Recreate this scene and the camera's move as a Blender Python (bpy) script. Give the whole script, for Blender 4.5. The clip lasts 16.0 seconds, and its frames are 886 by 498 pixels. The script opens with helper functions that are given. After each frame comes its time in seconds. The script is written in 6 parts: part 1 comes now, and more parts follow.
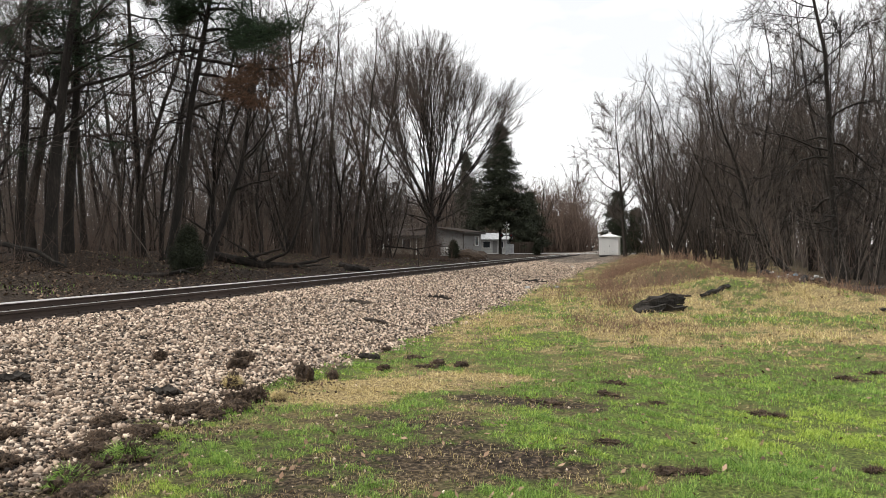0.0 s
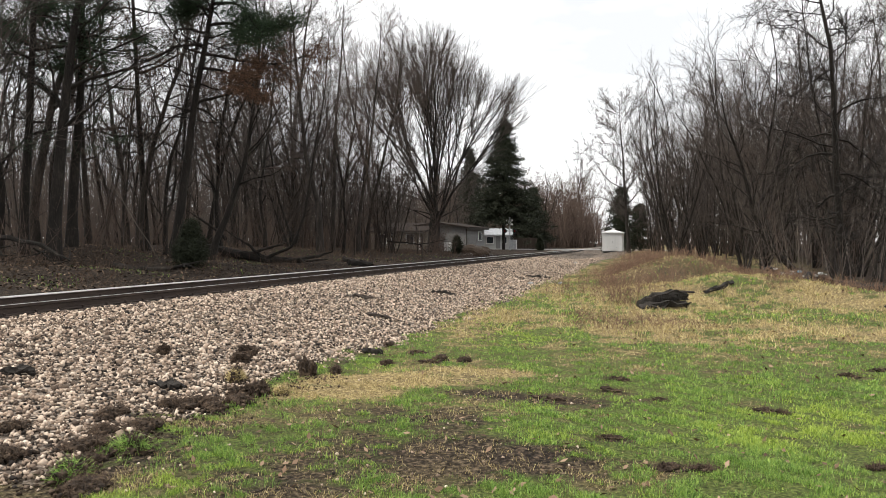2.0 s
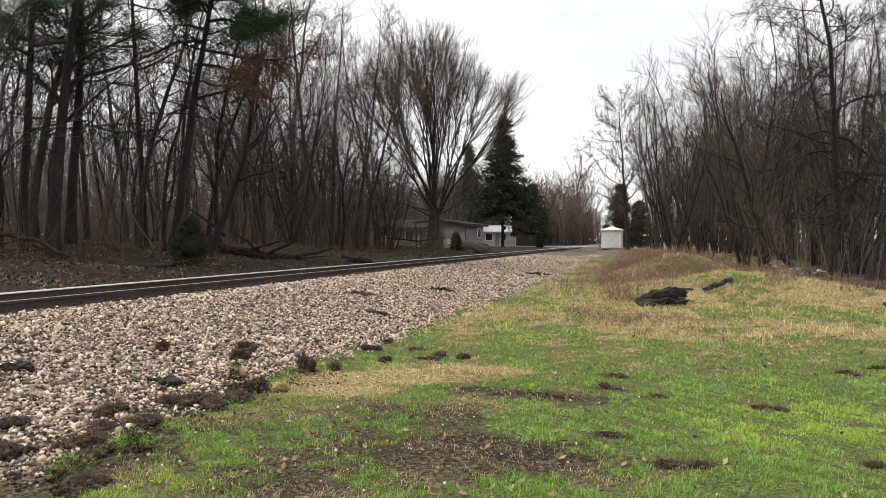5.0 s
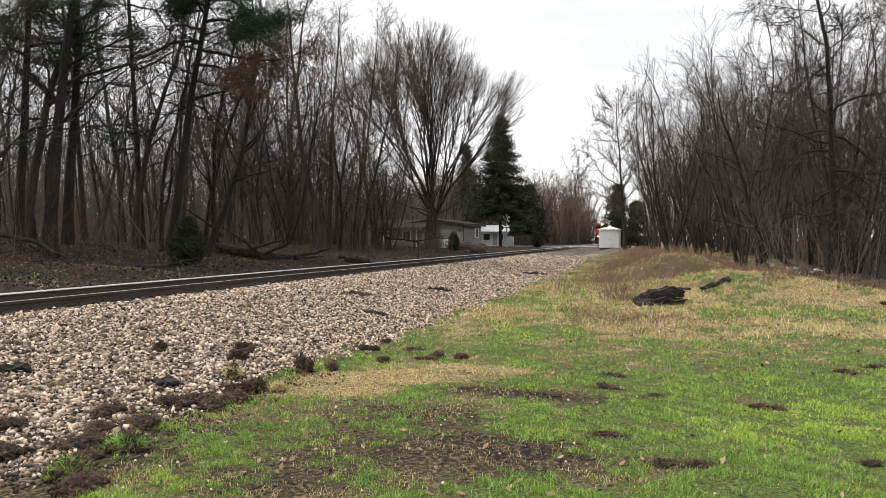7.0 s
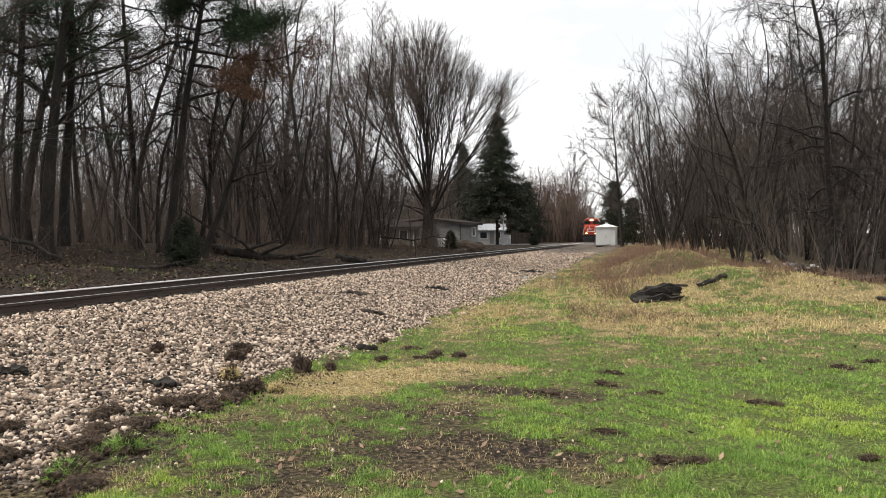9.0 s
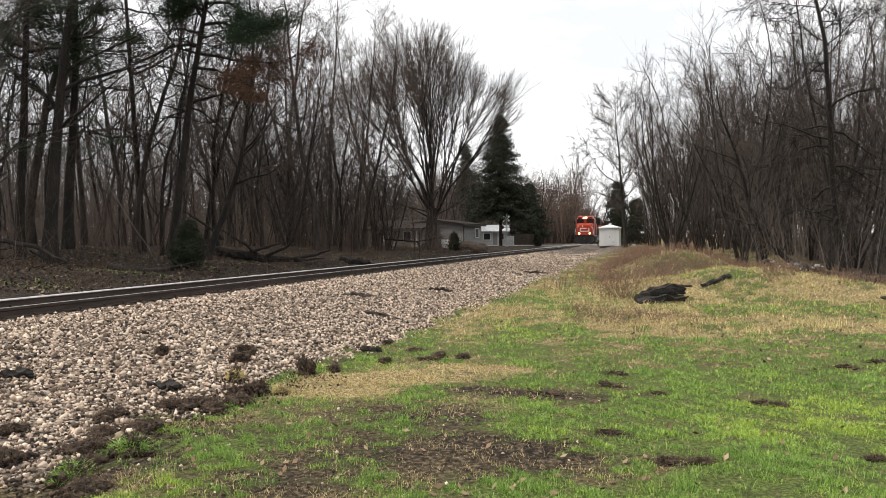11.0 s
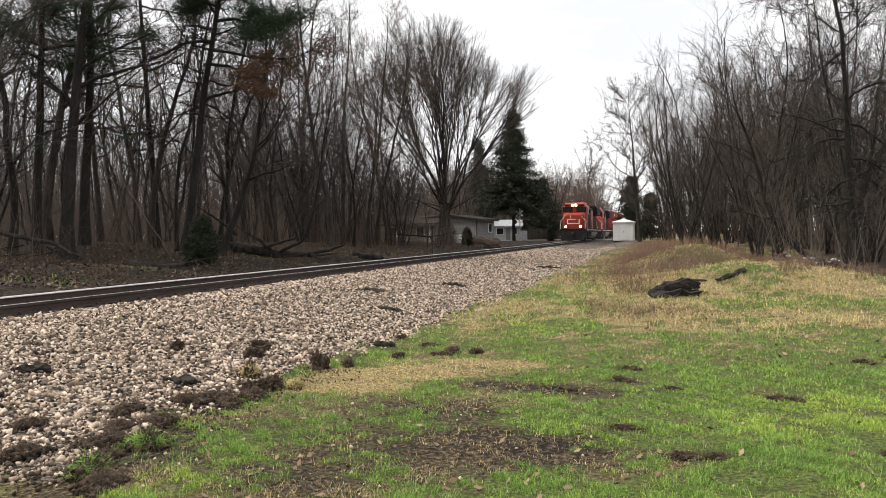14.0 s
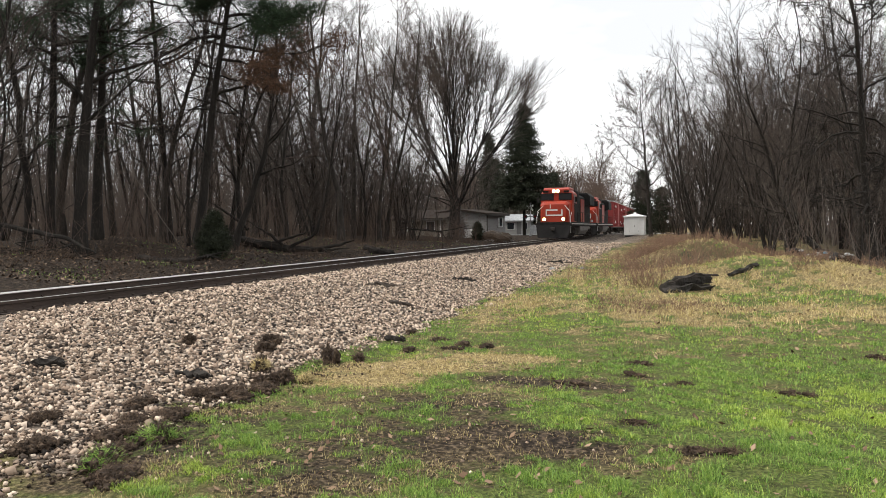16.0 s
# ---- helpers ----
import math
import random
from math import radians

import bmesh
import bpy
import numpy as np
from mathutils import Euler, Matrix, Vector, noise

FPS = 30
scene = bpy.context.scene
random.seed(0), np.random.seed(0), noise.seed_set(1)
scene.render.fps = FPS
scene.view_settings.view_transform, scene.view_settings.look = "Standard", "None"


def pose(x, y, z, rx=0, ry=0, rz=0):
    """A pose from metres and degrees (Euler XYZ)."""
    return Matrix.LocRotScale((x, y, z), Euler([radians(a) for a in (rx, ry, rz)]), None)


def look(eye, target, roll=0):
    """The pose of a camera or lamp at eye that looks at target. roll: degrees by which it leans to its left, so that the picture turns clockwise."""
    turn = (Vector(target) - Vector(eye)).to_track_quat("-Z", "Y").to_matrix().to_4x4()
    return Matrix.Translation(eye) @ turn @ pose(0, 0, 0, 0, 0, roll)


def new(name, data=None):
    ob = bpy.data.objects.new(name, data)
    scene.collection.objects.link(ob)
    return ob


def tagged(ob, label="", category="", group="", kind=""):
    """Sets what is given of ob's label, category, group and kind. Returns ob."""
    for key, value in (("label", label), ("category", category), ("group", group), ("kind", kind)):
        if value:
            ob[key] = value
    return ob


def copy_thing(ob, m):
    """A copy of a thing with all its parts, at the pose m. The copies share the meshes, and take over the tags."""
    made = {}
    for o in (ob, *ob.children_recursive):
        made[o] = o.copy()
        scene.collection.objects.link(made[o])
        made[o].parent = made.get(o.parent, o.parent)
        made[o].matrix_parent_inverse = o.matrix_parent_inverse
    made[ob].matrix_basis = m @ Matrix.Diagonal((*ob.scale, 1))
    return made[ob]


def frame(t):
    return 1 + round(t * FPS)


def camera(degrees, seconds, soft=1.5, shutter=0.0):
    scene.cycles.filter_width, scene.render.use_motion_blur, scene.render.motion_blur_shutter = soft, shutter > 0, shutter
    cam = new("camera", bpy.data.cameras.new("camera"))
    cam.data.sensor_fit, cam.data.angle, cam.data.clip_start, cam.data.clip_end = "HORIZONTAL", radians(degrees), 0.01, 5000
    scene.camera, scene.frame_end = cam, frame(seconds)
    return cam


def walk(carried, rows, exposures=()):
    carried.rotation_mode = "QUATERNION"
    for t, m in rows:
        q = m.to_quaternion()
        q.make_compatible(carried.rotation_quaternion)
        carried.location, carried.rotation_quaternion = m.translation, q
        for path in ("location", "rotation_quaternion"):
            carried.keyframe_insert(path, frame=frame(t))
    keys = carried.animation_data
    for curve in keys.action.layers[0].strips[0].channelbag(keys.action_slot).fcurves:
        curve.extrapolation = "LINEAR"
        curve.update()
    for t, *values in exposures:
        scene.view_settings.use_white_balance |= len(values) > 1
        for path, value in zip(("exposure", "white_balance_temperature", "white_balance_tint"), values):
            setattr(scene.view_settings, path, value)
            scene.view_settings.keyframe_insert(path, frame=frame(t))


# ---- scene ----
# The camera stands on the lawn beside the line and only turns: +y runs along the track, x across it.
EYE = Vector((0.0, 0.0, 1.6))
# seconds, degrees turned to the left of the track, degrees of upward tilt, degrees of roll
TURNS = [
    (0, 15.750, -0.154, 0.000),
    (0.5, 15.849, -0.217, -0.071),
    (1, 15.998, -0.381, -0.251),
    (1.5, 16.017, -0.492, -0.316),
    (2, 16.007, -0.520, -0.230),
    (2.5, 16.002, -0.564, -0.233),
    (3, 16.013, -0.549, -0.355),
    (3.5, 16.012, -0.603, -0.333),
    (4, 15.963, -0.673, -0.279),
    (6.5, 15.904, -0.798, -0.389),
    (7, 15.755, -0.765, -0.198),
    (7.5, 15.688, -0.750, 0.001),
    (8, 15.676, -0.833, 0.176),
    (8.5, 15.565, -0.864, 0.242),
    (9, 15.521, -0.859, 0.272),
    (11.5, 15.906, -0.723, 0.614),
    (12, 16.069, -0.831, 0.686),
    (12.5, 16.247, -0.897, 0.734),
    (13, 16.441, -0.923, 0.716),
    (13.5, 16.631, -0.950, 0.752),
    (14, 16.810, -1.120, 0.699),
    (14.5, 16.980, -1.313, 0.689),
    (15, 17.149, -1.429, 0.667),
    (15.5, 17.354, -1.441, 0.675),
    (16, 17.627, -1.529, 0.730),
]


def aim(left, up, roll):
    a, b = radians(left), radians(up)
    way = Vector((-math.sin(a) * math.cos(b), math.cos(a) * math.cos(b), math.sin(b)))
    return look(EYE, EYE + way, -roll)


cam = camera(62.0, 16.0, soft=0.6)
walk(cam, [(t, aim(a, b, c)) for t, a, b, c in TURNS], exposures=[(0, 0.38), (16, 0.38)])

# ---- light: a bright overcast sky, and a weak, wide sun behind the cloud ----
world = bpy.data.worlds.new("overcast_sky")
scene.world = world
world.use_nodes = True
wn, wl = world.node_tree.nodes, world.node_tree.links
wn.clear()
w_out = wn.new("ShaderNodeOutputWorld")
w_bg = wn.new("ShaderNodeBackground")
w_sky = wn.new("ShaderNodeTexSky")
w_sky.sky_type, w_sky.sun_disc = "NISHITA", False
w_sky.sun_elevation, w_sky.sun_rotation = radians(38), radians(60)
w_dim = wn.new("ShaderNodeMix")
w_dim.data_type, w_dim.blend_type = "RGBA", "MULTIPLY"
w_dim.inputs[0].default_value = 1.0
w_dim.inputs[7].default_value = (0.10, 0.10, 0.10, 1)
w_co = wn.new("ShaderNodeTexCoord")
w_map = wn.new("ShaderNodeMapping")
w_map.inputs["Scale"].default_value = (2.2, 2.2, 6.0)
w_map.inputs["Location"].default_value = (0.35, 0.0, 0.3)
w_noise = wn.new("ShaderNodeTexNoise")
w_noise.inputs["Scale"].default_value = 1.35
w_noise.inputs["Detail"].default_value = 5
w_noise.inputs["Roughness"].default_value = 0.5
w_ramp = wn.new("ShaderNodeValToRGB")
w_ramp.color_ramp.elements[0].position, w_ramp.color_ramp.elements[0].color = 0.36, (0.80, 0.81, 0.825, 1)
w_ramp.color_ramp.elements[1].position, w_ramp.color_ramp.elements[1].color = 0.51, (1.16, 1.16, 1.16, 1)
w_mix = wn.new("ShaderNodeMix")
w_mix.data_type = "RGBA"
w_mix.inputs[0].default_value = 0.92
wl.new(w_sky.outputs[0], w_dim.inputs[6])
wl.new(w_co.outputs["Generated"], w_map.inputs[0])
wl.new(w_map.outputs[0], w_noise.inputs["Vector"])
wl.new(w_noise.outputs["Fac"], w_ramp.inputs[0])
wl.new(w_dim.outputs[2], w_mix.inputs[6])
wl.new(w_ramp.outputs[0], w_mix.inputs[7])
wl.new(w_mix.outputs[2], w_bg.inputs["Color"])
w_bg.inputs["Strength"].default_value = 0.98
wl.new(w_bg.outputs[0], w_out.inputs[0])

sun = new("sun", bpy.data.lights.new("sun", "SUN"))
sun.data.energy, sun.data.angle, sun.data.color = 2.5, radians(11), (1.0, 0.95, 0.87)
sun.matrix_world = look((-34, -12, 46), (0, 0, 0))

# ---- materials ----
def ramp_of(nodes, stops):
    r = nodes.new("ShaderNodeValToRGB")
    while len(r.color_ramp.elements) < len(stops):
        r.color_ramp.elements.new(0.5)
    for e, (p, c) in zip(r.color_ramp.elements, stops):
        e.position, e.color = p, (*c, 1)
    return r


def material(name, stops, scale=8.0, rough=0.85, metal=0.0, bump=0.3, fine=60.0, stretch=(1, 1, 1), island=0.0, glow=0.0, spec=0.3, distance=0.01):
    """A surface whose colour runs through stops by noise at two scales, with fine relief; island: share of colour set piece by piece."""
    m = bpy.data.materials.new(name)
    m.use_nodes = True
    n, l = m.node_tree.nodes, m.node_tree.links
    b = n["Principled BSDF"]
    co, mp = n.new("ShaderNodeTexCoord"), n.new("ShaderNodeMapping")
    mp.inputs["Scale"].default_value = stretch
    l.new(co.outputs["Object"], mp.inputs[0])
    big, small = n.new("ShaderNodeTexNoise"), n.new("ShaderNodeTexNoise")
    for t, s, d in ((big, scale, 4), (small, fine, 3)):
        t.inputs["Scale"].default_value, t.inputs["Detail"].default_value = s, d
        l.new(mp.outputs[0], t.inputs["Vector"])
    mix = n.new("ShaderNodeMix")
    mix.inputs[0].default_value = 0.4
    l.new(big.outputs["Fac"], mix.inputs[2])
    l.new(small.outputs["Fac"], mix.inputs[3])
    value = mix.outputs[0]
    if island:
        g = n.new("ShaderNodeNewGeometry")
        o = n.new("ShaderNodeObjectInfo")
        add = n.new("ShaderNodeMath")
        add.operation = "ADD"
        l.new(g.outputs["Random Per Island"], add.inputs[0])
        l.new(o.outputs["Random"], add.inputs[1])
        fr = n.new("ShaderNodeMath")
        fr.operation = "FRACT"
        l.new(add.outputs[0], fr.inputs[0])
        mi = n.new("ShaderNodeMix")
        mi.inputs[0].default_value = island
        l.new(value, mi.inputs[2])
        l.new(fr.outputs[0], mi.inputs[3])
        value = mi.outputs[0]
    r = ramp_of(n, stops)
    l.new(value, r.inputs[0])
    l.new(r.outputs[0], b.inputs["Base Color"])
    b.inputs["Roughness"].default_value, b.inputs["Metallic"].default_value = rough, metal
    b.inputs["Specular IOR Level"].default_value = spec
    if bump:
        bp = n.new("ShaderNodeBump")
        bp.inputs["Strength"].default_value, bp.inputs["Distance"].default_value = bump, distance
        l.new(small.outputs["Fac"], bp.inputs["Height"])
        l.new(bp.outputs[0], b.inputs["Normal"])
    if glow:
        b.inputs["Emission Color"].default_value = (*stops[-1][1], 1)
        b.inputs["Emission Strength"].default_value = glow
    return m


def tones(c, low=0.6, high=1.3):
    return [(0.3, tuple(v * low for v in c)), (0.7, tuple(min(0.95, v * high) for v in c))]


BARK = material("grey_bark", [(0.3, (0.012, 0.010, 0.008)), (0.55, (0.038, 0.031, 0.026)), (0.75, (0.095, 0.078, 0.064))], 3, 0.95, bump=0.8, fine=22, stretch=(1, 1, 0.25), distance=0.03)
BARK_DARK = material("dark_bark", [(0.3, (0.007, 0.006, 0.005)), (0.55, (0.022, 0.018, 0.015)), (0.75, (0.055, 0.045, 0.037))], 3, 0.95, bump=0.8, fine=20, stretch=(1, 1, 0.25), distance=0.03)
BARK_RED = material("red_brown_bark", [(0.25, (0.035, 0.020, 0.015)), (0.7, (0.10, 0.060, 0.045))], 3, 0.95, bump=0.8, fine=20, stretch=(1, 1, 0.3), distance=0.03)
TWIG = material("twig_bark", [(0.2, (0.030, 0.024, 0.020)), (0.8, (0.105, 0.083, 0.069))], 0.8, 0.9, bump=0)
TWIG_RED = material("reddish_twig_bark", [(0.2, (0.036, 0.025, 0.019)), (0.8, (0.125, 0.086, 0.066))], 0.8, 0.9, bump=0)
TWIG_PALE = material("pale_twig_bark", [(0.2, (0.065, 0.052, 0.043)), (0.8, (0.15, 0.125, 0.105))], 0.8, 0.9, bump=0)
NEEDLE = material("pine_needles", [(0.2, (0.012, 0.024, 0.012)), (0.8, (0.045, 0.075, 0.035))], 1.5, 0.8, bump=0, island=0.5)
NEEDLE_DARK = material("spruce_needles", [(0.2, (0.010, 0.013, 0.007)), (0.8, (0.034, 0.040, 0.020))], 1.5, 0.8, bump=0, island=0.5)
NEEDLE_DEAD = material("dead_brown_needles", [(0.2, (0.050, 0.029, 0.018)), (0.8, (0.15, 0.080, 0.046))], 1.5, 0.9, bump=0, island=0.5)
STONE = material("ballast_stone", [(0.10, (0.022, 0.017, 0.014)), (0.34, (0.16, 0.116, 0.086)), (0.62, (0.42, 0.315, 0.235)), (0.96, (0.74, 0.61, 0.49))], 9, 0.9, bump=0.6, fine=70, island=0.9, distance=0.004)
STEEL = material("weathered_rail_steel", [(0.3, (0.028, 0.021, 0.018)), (0.7, (0.075, 0.055, 0.045))], 5, 0.7, 0.3, 0.4, 60, stretch=(1, 0.2, 1), distance=0.003)
RAILTOP = material("polished_rail_head", [(0.3, (0.66, 0.64, 0.62)), (0.7, (0.80, 0.79, 0.77))], 5, 0.42, 0.9, 0.1, 60)
TIE = material("weathered_tie_timber", [(0.3, (0.035, 0.027, 0.022)), (0.7, (0.11, 0.09, 0.075))], 4, 0.95, bump=0.8, fine=30, stretch=(0.3, 3, 3), island=0.3)
GRASS = material("green_grass_blades", [(0.12, (0.036, 0.078, 0.016)), (0.5, (0.165, 0.290, 0.052)), (0.88, (0.44, 0.56, 0.125))], 0.9, 0.6, bump=0, fine=7, island=0.5)
LIME = material("yellow_green_grass_blades", [(0.12, (0.11, 0.16, 0.024)), (0.5, (0.31, 0.43, 0.060)), (0.88, (0.60, 0.68, 0.15))], 0.7, 0.6, bump=0, fine=7, island=0.5)
STRAW = material("dry_straw_blades", [(0.15, (0.155, 0.110, 0.048)), (0.5, (0.46, 0.360, 0.165)), (0.9, (0.80, 0.68, 0.36))], 0.9, 0.85, bump=0, fine=7, island=0.6)
REDWEED = material("russet_dry_weeds", [(0.15, (0.070, 0.040, 0.026)), (0.85, (0.22, 0.135, 0.088))], 0.6, 0.9, bump=0, fine=5, island=0.55)
LEAF = material("dead_leaf_litter", [(0.1, (0.060, 0.036, 0.022)), (0.5, (0.17, 0.105, 0.065)), (0.95, (0.36, 0.25, 0.17))], 2, 0.85, bump=0, island=0.8)
SOIL = material("dark_turned_soil", [(0.3, (0.012, 0.008, 0.006)), (0.5, (0.045, 0.031, 0.021)), (0.72, (0.15, 0.105, 0.072))], 14, 1.0, bump=1.0, fine=30, distance=0.03)
CLODTOP = material("matted_dry_turf", [(0.25, (0.06, 0.045, 0.022)), (0.75, (0.24, 0.19, 0.09))], 8, 1.0, bump=1.0, fine=45, distance=0.03)
# wet leaves, darker than LEAF: the woods' shade is put into the colour
WETSHADELEAF = material("wet_shaded_leaf_litter", [(0.1, (0.022, 0.014, 0.009)), (0.6, (0.070, 0.044, 0.028)), (0.97, (0.24, 0.17, 0.115))], 2, 0.8, bump=0, island=0.85)
BRUSHWEED = material("dull_brown_undergrowth", [(0.15, (0.030, 0.020, 0.014)), (0.85, (0.115, 0.075, 0.050))], 0.6, 0.9, bump=0, fine=5, island=0.55)
CHAR = material("blackened_wood", [(0.3, (0.010, 0.009, 0.008)), (0.75, (0.055, 0.047, 0.040))], 4, 0.95, bump=1.0, fine=22, stretch=(1, 1, 0.4), distance=0.03)


def ground_material():
    """Cover weights per point of the ground: soil, straw, green, gravel; bare leaf-strewn earth elsewhere."""
    m = bpy.data.materials.new("ground_cover")
    m.use_nodes = True
    n, l = m.node_tree.nodes, m.node_tree.links
    b = n["Principled BSDF"]
    co = n.new("ShaderNodeTexCoord")

    def layer(stops, scale, detail=6):
        t = n.new("ShaderNodeTexNoise")
        t.inputs["Scale"].default_value, t.inputs["Detail"].default_value = scale, detail
        t.inputs["Roughness"].default_value = 0.65
        l.new(co.outputs["Object"], t.inputs["Vector"])
        r = ramp_of(n, stops)
        l.new(t.outputs["Fac"], r.inputs[0])
        return r.outputs[0], t.outputs["Fac"]

    # litter is darkened in colour for the shading under the woods
    litter, h0 = layer([(0.36, (0.006, 0.0045, 0.0035)), (0.5, (0.026, 0.019, 0.014)), (0.64, (0.085, 0.062, 0.044))], 9)
    soil, h1 = layer([(0.36, (0.007, 0.005, 0.004)), (0.5, (0.030, 0.022, 0.016)), (0.64, (0.14, 0.102, 0.072))], 24)
    straw, _ = layer([(0.36, (0.055, 0.038, 0.020)), (0.5, (0.25, 0.190, 0.092)), (0.64, (0.54, 0.43, 0.22))], 24)
    # green has dark stops that stand in for shadow between the blades
    green, _ = layer([(0.34, (0.030, 0.036, 0.012)), (0.5, (0.085, 0.110, 0.030)), (0.66, (0.18, 0.205, 0.060))], 32)
    v = n.new("ShaderNodeTexVoronoi")
    v.inputs["Scale"].default_value = 24
    l.new(co.outputs["Object"], v.inputs["Vector"])
    sep = n.new("ShaderNodeSeparateColor")
    l.new(v.outputs["Color"], sep.inputs[0])
    # gravel below the loose stones: shadow in their gaps painted as darker colour
    gr = ramp_of(n, [(0.05, (0.022, 0.017, 0.013)), (0.5, (0.12, 0.095, 0.075)), (0.95, (0.40, 0.33, 0.27))])
    l.new(sep.outputs[0], gr.inputs[0])
    at = n.new("ShaderNodeAttribute")
    at.attribute_name = "cover"
    parts = n.new("ShaderNodeSeparateColor")
    l.new(at.outputs["Color"], parts.inputs[0])
    colour = litter
    for fac, top in ((parts.outputs[0], soil), (parts.outputs[1], straw), (parts.outputs[2], green), (at.outputs["Alpha"], gr.outputs[0])):
        x = n.new("ShaderNodeMix")
        x.data_type = "RGBA"
        l.new(fac, x.inputs[0])
        l.new(colour, x.inputs[6])
        l.new(top, x.inputs[7])
        colour = x.outputs[2]
    l.new(colour, b.inputs["Base Color"])
    b.inputs["Roughness"].default_value, b.inputs["Specular IOR Level"].default_value = 0.95, 0.15
    bp = n.new("ShaderNodeBump")
    bp.inputs["Strength"].default_value, bp.inputs["Distance"].default_value = 0.9, 0.04
    mixh = n.new("ShaderNodeMath")
    l.new(h1, mixh.inputs[0])
    l.new(v.outputs["Distance"], mixh.inputs[1])
    l.new(mixh.outputs[0], bp.inputs["Height"])
    l.new(bp.outputs[0], b.inputs["Normal"])
    return m


GROUND = ground_material()

# ---- building tools ----
def bm_mesh(name, bm, material, smooth=False):
    me = bpy.data.meshes.new(name)
    bm.normal_update()
    bm.to_mesh(me)
    bm.free()
    me.materials.append(material)
    if smooth:
        me.polygons.foreach_set("use_smooth", [True] * len(me.polygons))
    return me


def part(name, bm, material, parent=None, label="", smooth=False):
    """Links a bmesh as one mesh object under a thing or a part."""
    ob = new(name, bm_mesh(name, bm, material, smooth))
    ob.parent = parent
    return tagged(ob, label)


def thing(name, label, category, group="", at=None, kind=""):
    ob = new(name)
    ob.empty_display_size = 0.2
    if at is not None:
        ob.matrix_world = at
    return tagged(ob, label, category, group, kind)


def mesh_np(name, verts, faces, material):
    """A mesh from arrays of points and of equal-sided faces."""
    verts, faces = np.asarray(verts, np.float32), np.asarray(faces, np.int32)
    me = bpy.data.meshes.new(name)
    me.vertices.add(len(verts))
    me.vertices.foreach_set("co", verts.ravel())
    k = faces.shape[1]
    me.loops.add(faces.size)
    me.loops.foreach_set("vertex_index", faces.ravel())
    me.polygons.add(len(faces))
    me.polygons.foreach_set("loop_start", np.arange(0, faces.size, k, dtype=np.int32))
    me.update(calc_edges=True)
    me.materials.append(material)
    return me


def box(bm, x0, y0, z0, x1, y1, z1, bevel=0.0):
    vs = [bm.verts.new((x, y, z)) for x in (x0, x1) for y in (y0, y1) for z in (z0, z1)]
    fs = [bm.faces.new([vs[i] for i in q]) for q in ((0, 1, 3, 2), (4, 6, 7, 5), (0, 4, 5, 1), (2, 3, 7, 6), (0, 2, 6, 4), (1, 5, 7, 3))]
    if bevel:
        es = list({e for f in fs for e in f.edges})
        bmesh.ops.bevel(bm, geom=es, offset=bevel, segments=1, affect="EDGES")
    return bm


def boxed(*args, **kw):
    return box(bmesh.new(), *args, **kw)


def prism(bm, outline, y0, y1):
    """A solid with an outline in x and z, from y0 to y1."""
    a = [bm.verts.new((x, y0, z)) for x, z in outline]
    b = [bm.verts.new((x, y1, z)) for x, z in outline]
    bm.faces.new(a[::-1]), bm.faces.new(b)
    for i in range(len(a)):
        j = (i + 1) % len(a)
        bm.faces.new((a[i], a[j], b[j], b[i]))
    bmesh.ops.recalc_face_normals(bm, faces=bm.faces)
    return bm


def tube(bm, path, radii, sides=8, cap=True):
    rings = []
    for i, p in enumerate(path):
        p = Vector(p)
        d = (Vector(path[min(i + 1, len(path) - 1)]) - Vector(path[max(i - 1, 0)])).normalized()
        u = d.orthogonal().normalized() if i == 0 else (u - u.dot(d) * d).normalized()
        w = d.cross(u)
        r = radii[i] if hasattr(radii, "__len__") else radii
        rings.append([bm.verts.new(p + r * (math.cos(2 * math.pi * k / sides) * u + math.sin(2 * math.pi * k / sides) * w)) for k in range(sides)])
    for a, b in zip(rings, rings[1:]):
        for k in range(sides):
            bm.faces.new((a[k], a[(k + 1) % sides], b[(k + 1) % sides], b[k]))
    if cap:
        bm.faces.new(rings[0][::-1]), bm.faces.new(rings[-1])
    return bm


def sweep(lines):
    """Points and triangles of many tapering branches: lines of (points, radii, sides)."""
    V, F, base = [], [], 0
    for pts, rad, sides in lines:
        n = len(pts)
        d = np.gradient(pts, axis=0)
        d /= np.linalg.norm(d, axis=1)[:, None] + 1e-9
        ref = np.array((0.0, 0.0, 1.0)) if abs(d[0, 2]) < 0.8 else np.array((1.0, 0.0, 0.0))
        u = np.cross(d, ref)
        u /= np.linalg.norm(u, axis=1)[:, None] + 1e-9
        w = np.cross(d, u)
        ang = np.arange(sides) * 2 * np.pi / sides
        ring = pts[:, None] + rad[:, None, None] * (np.cos(ang)[None, :, None] * u[:, None] + np.sin(ang)[None, :, None] * w[:, None])
        V.append(ring.reshape(-1, 3))
        k = np.arange(sides)
        for i in range(n - 1):
            a, b = base + i * sides, base + (i + 1) * sides
            F.append(np.stack([a + k, a + (k + 1) % sides, b + (k + 1) % sides], 1))
            if i < n - 2 or rad[-1] > 0.012:
                F.append(np.stack([a + k, b + (k + 1) % sides, b + k], 1))
        base += n * sides
    return np.concatenate(V), np.concatenate(F)


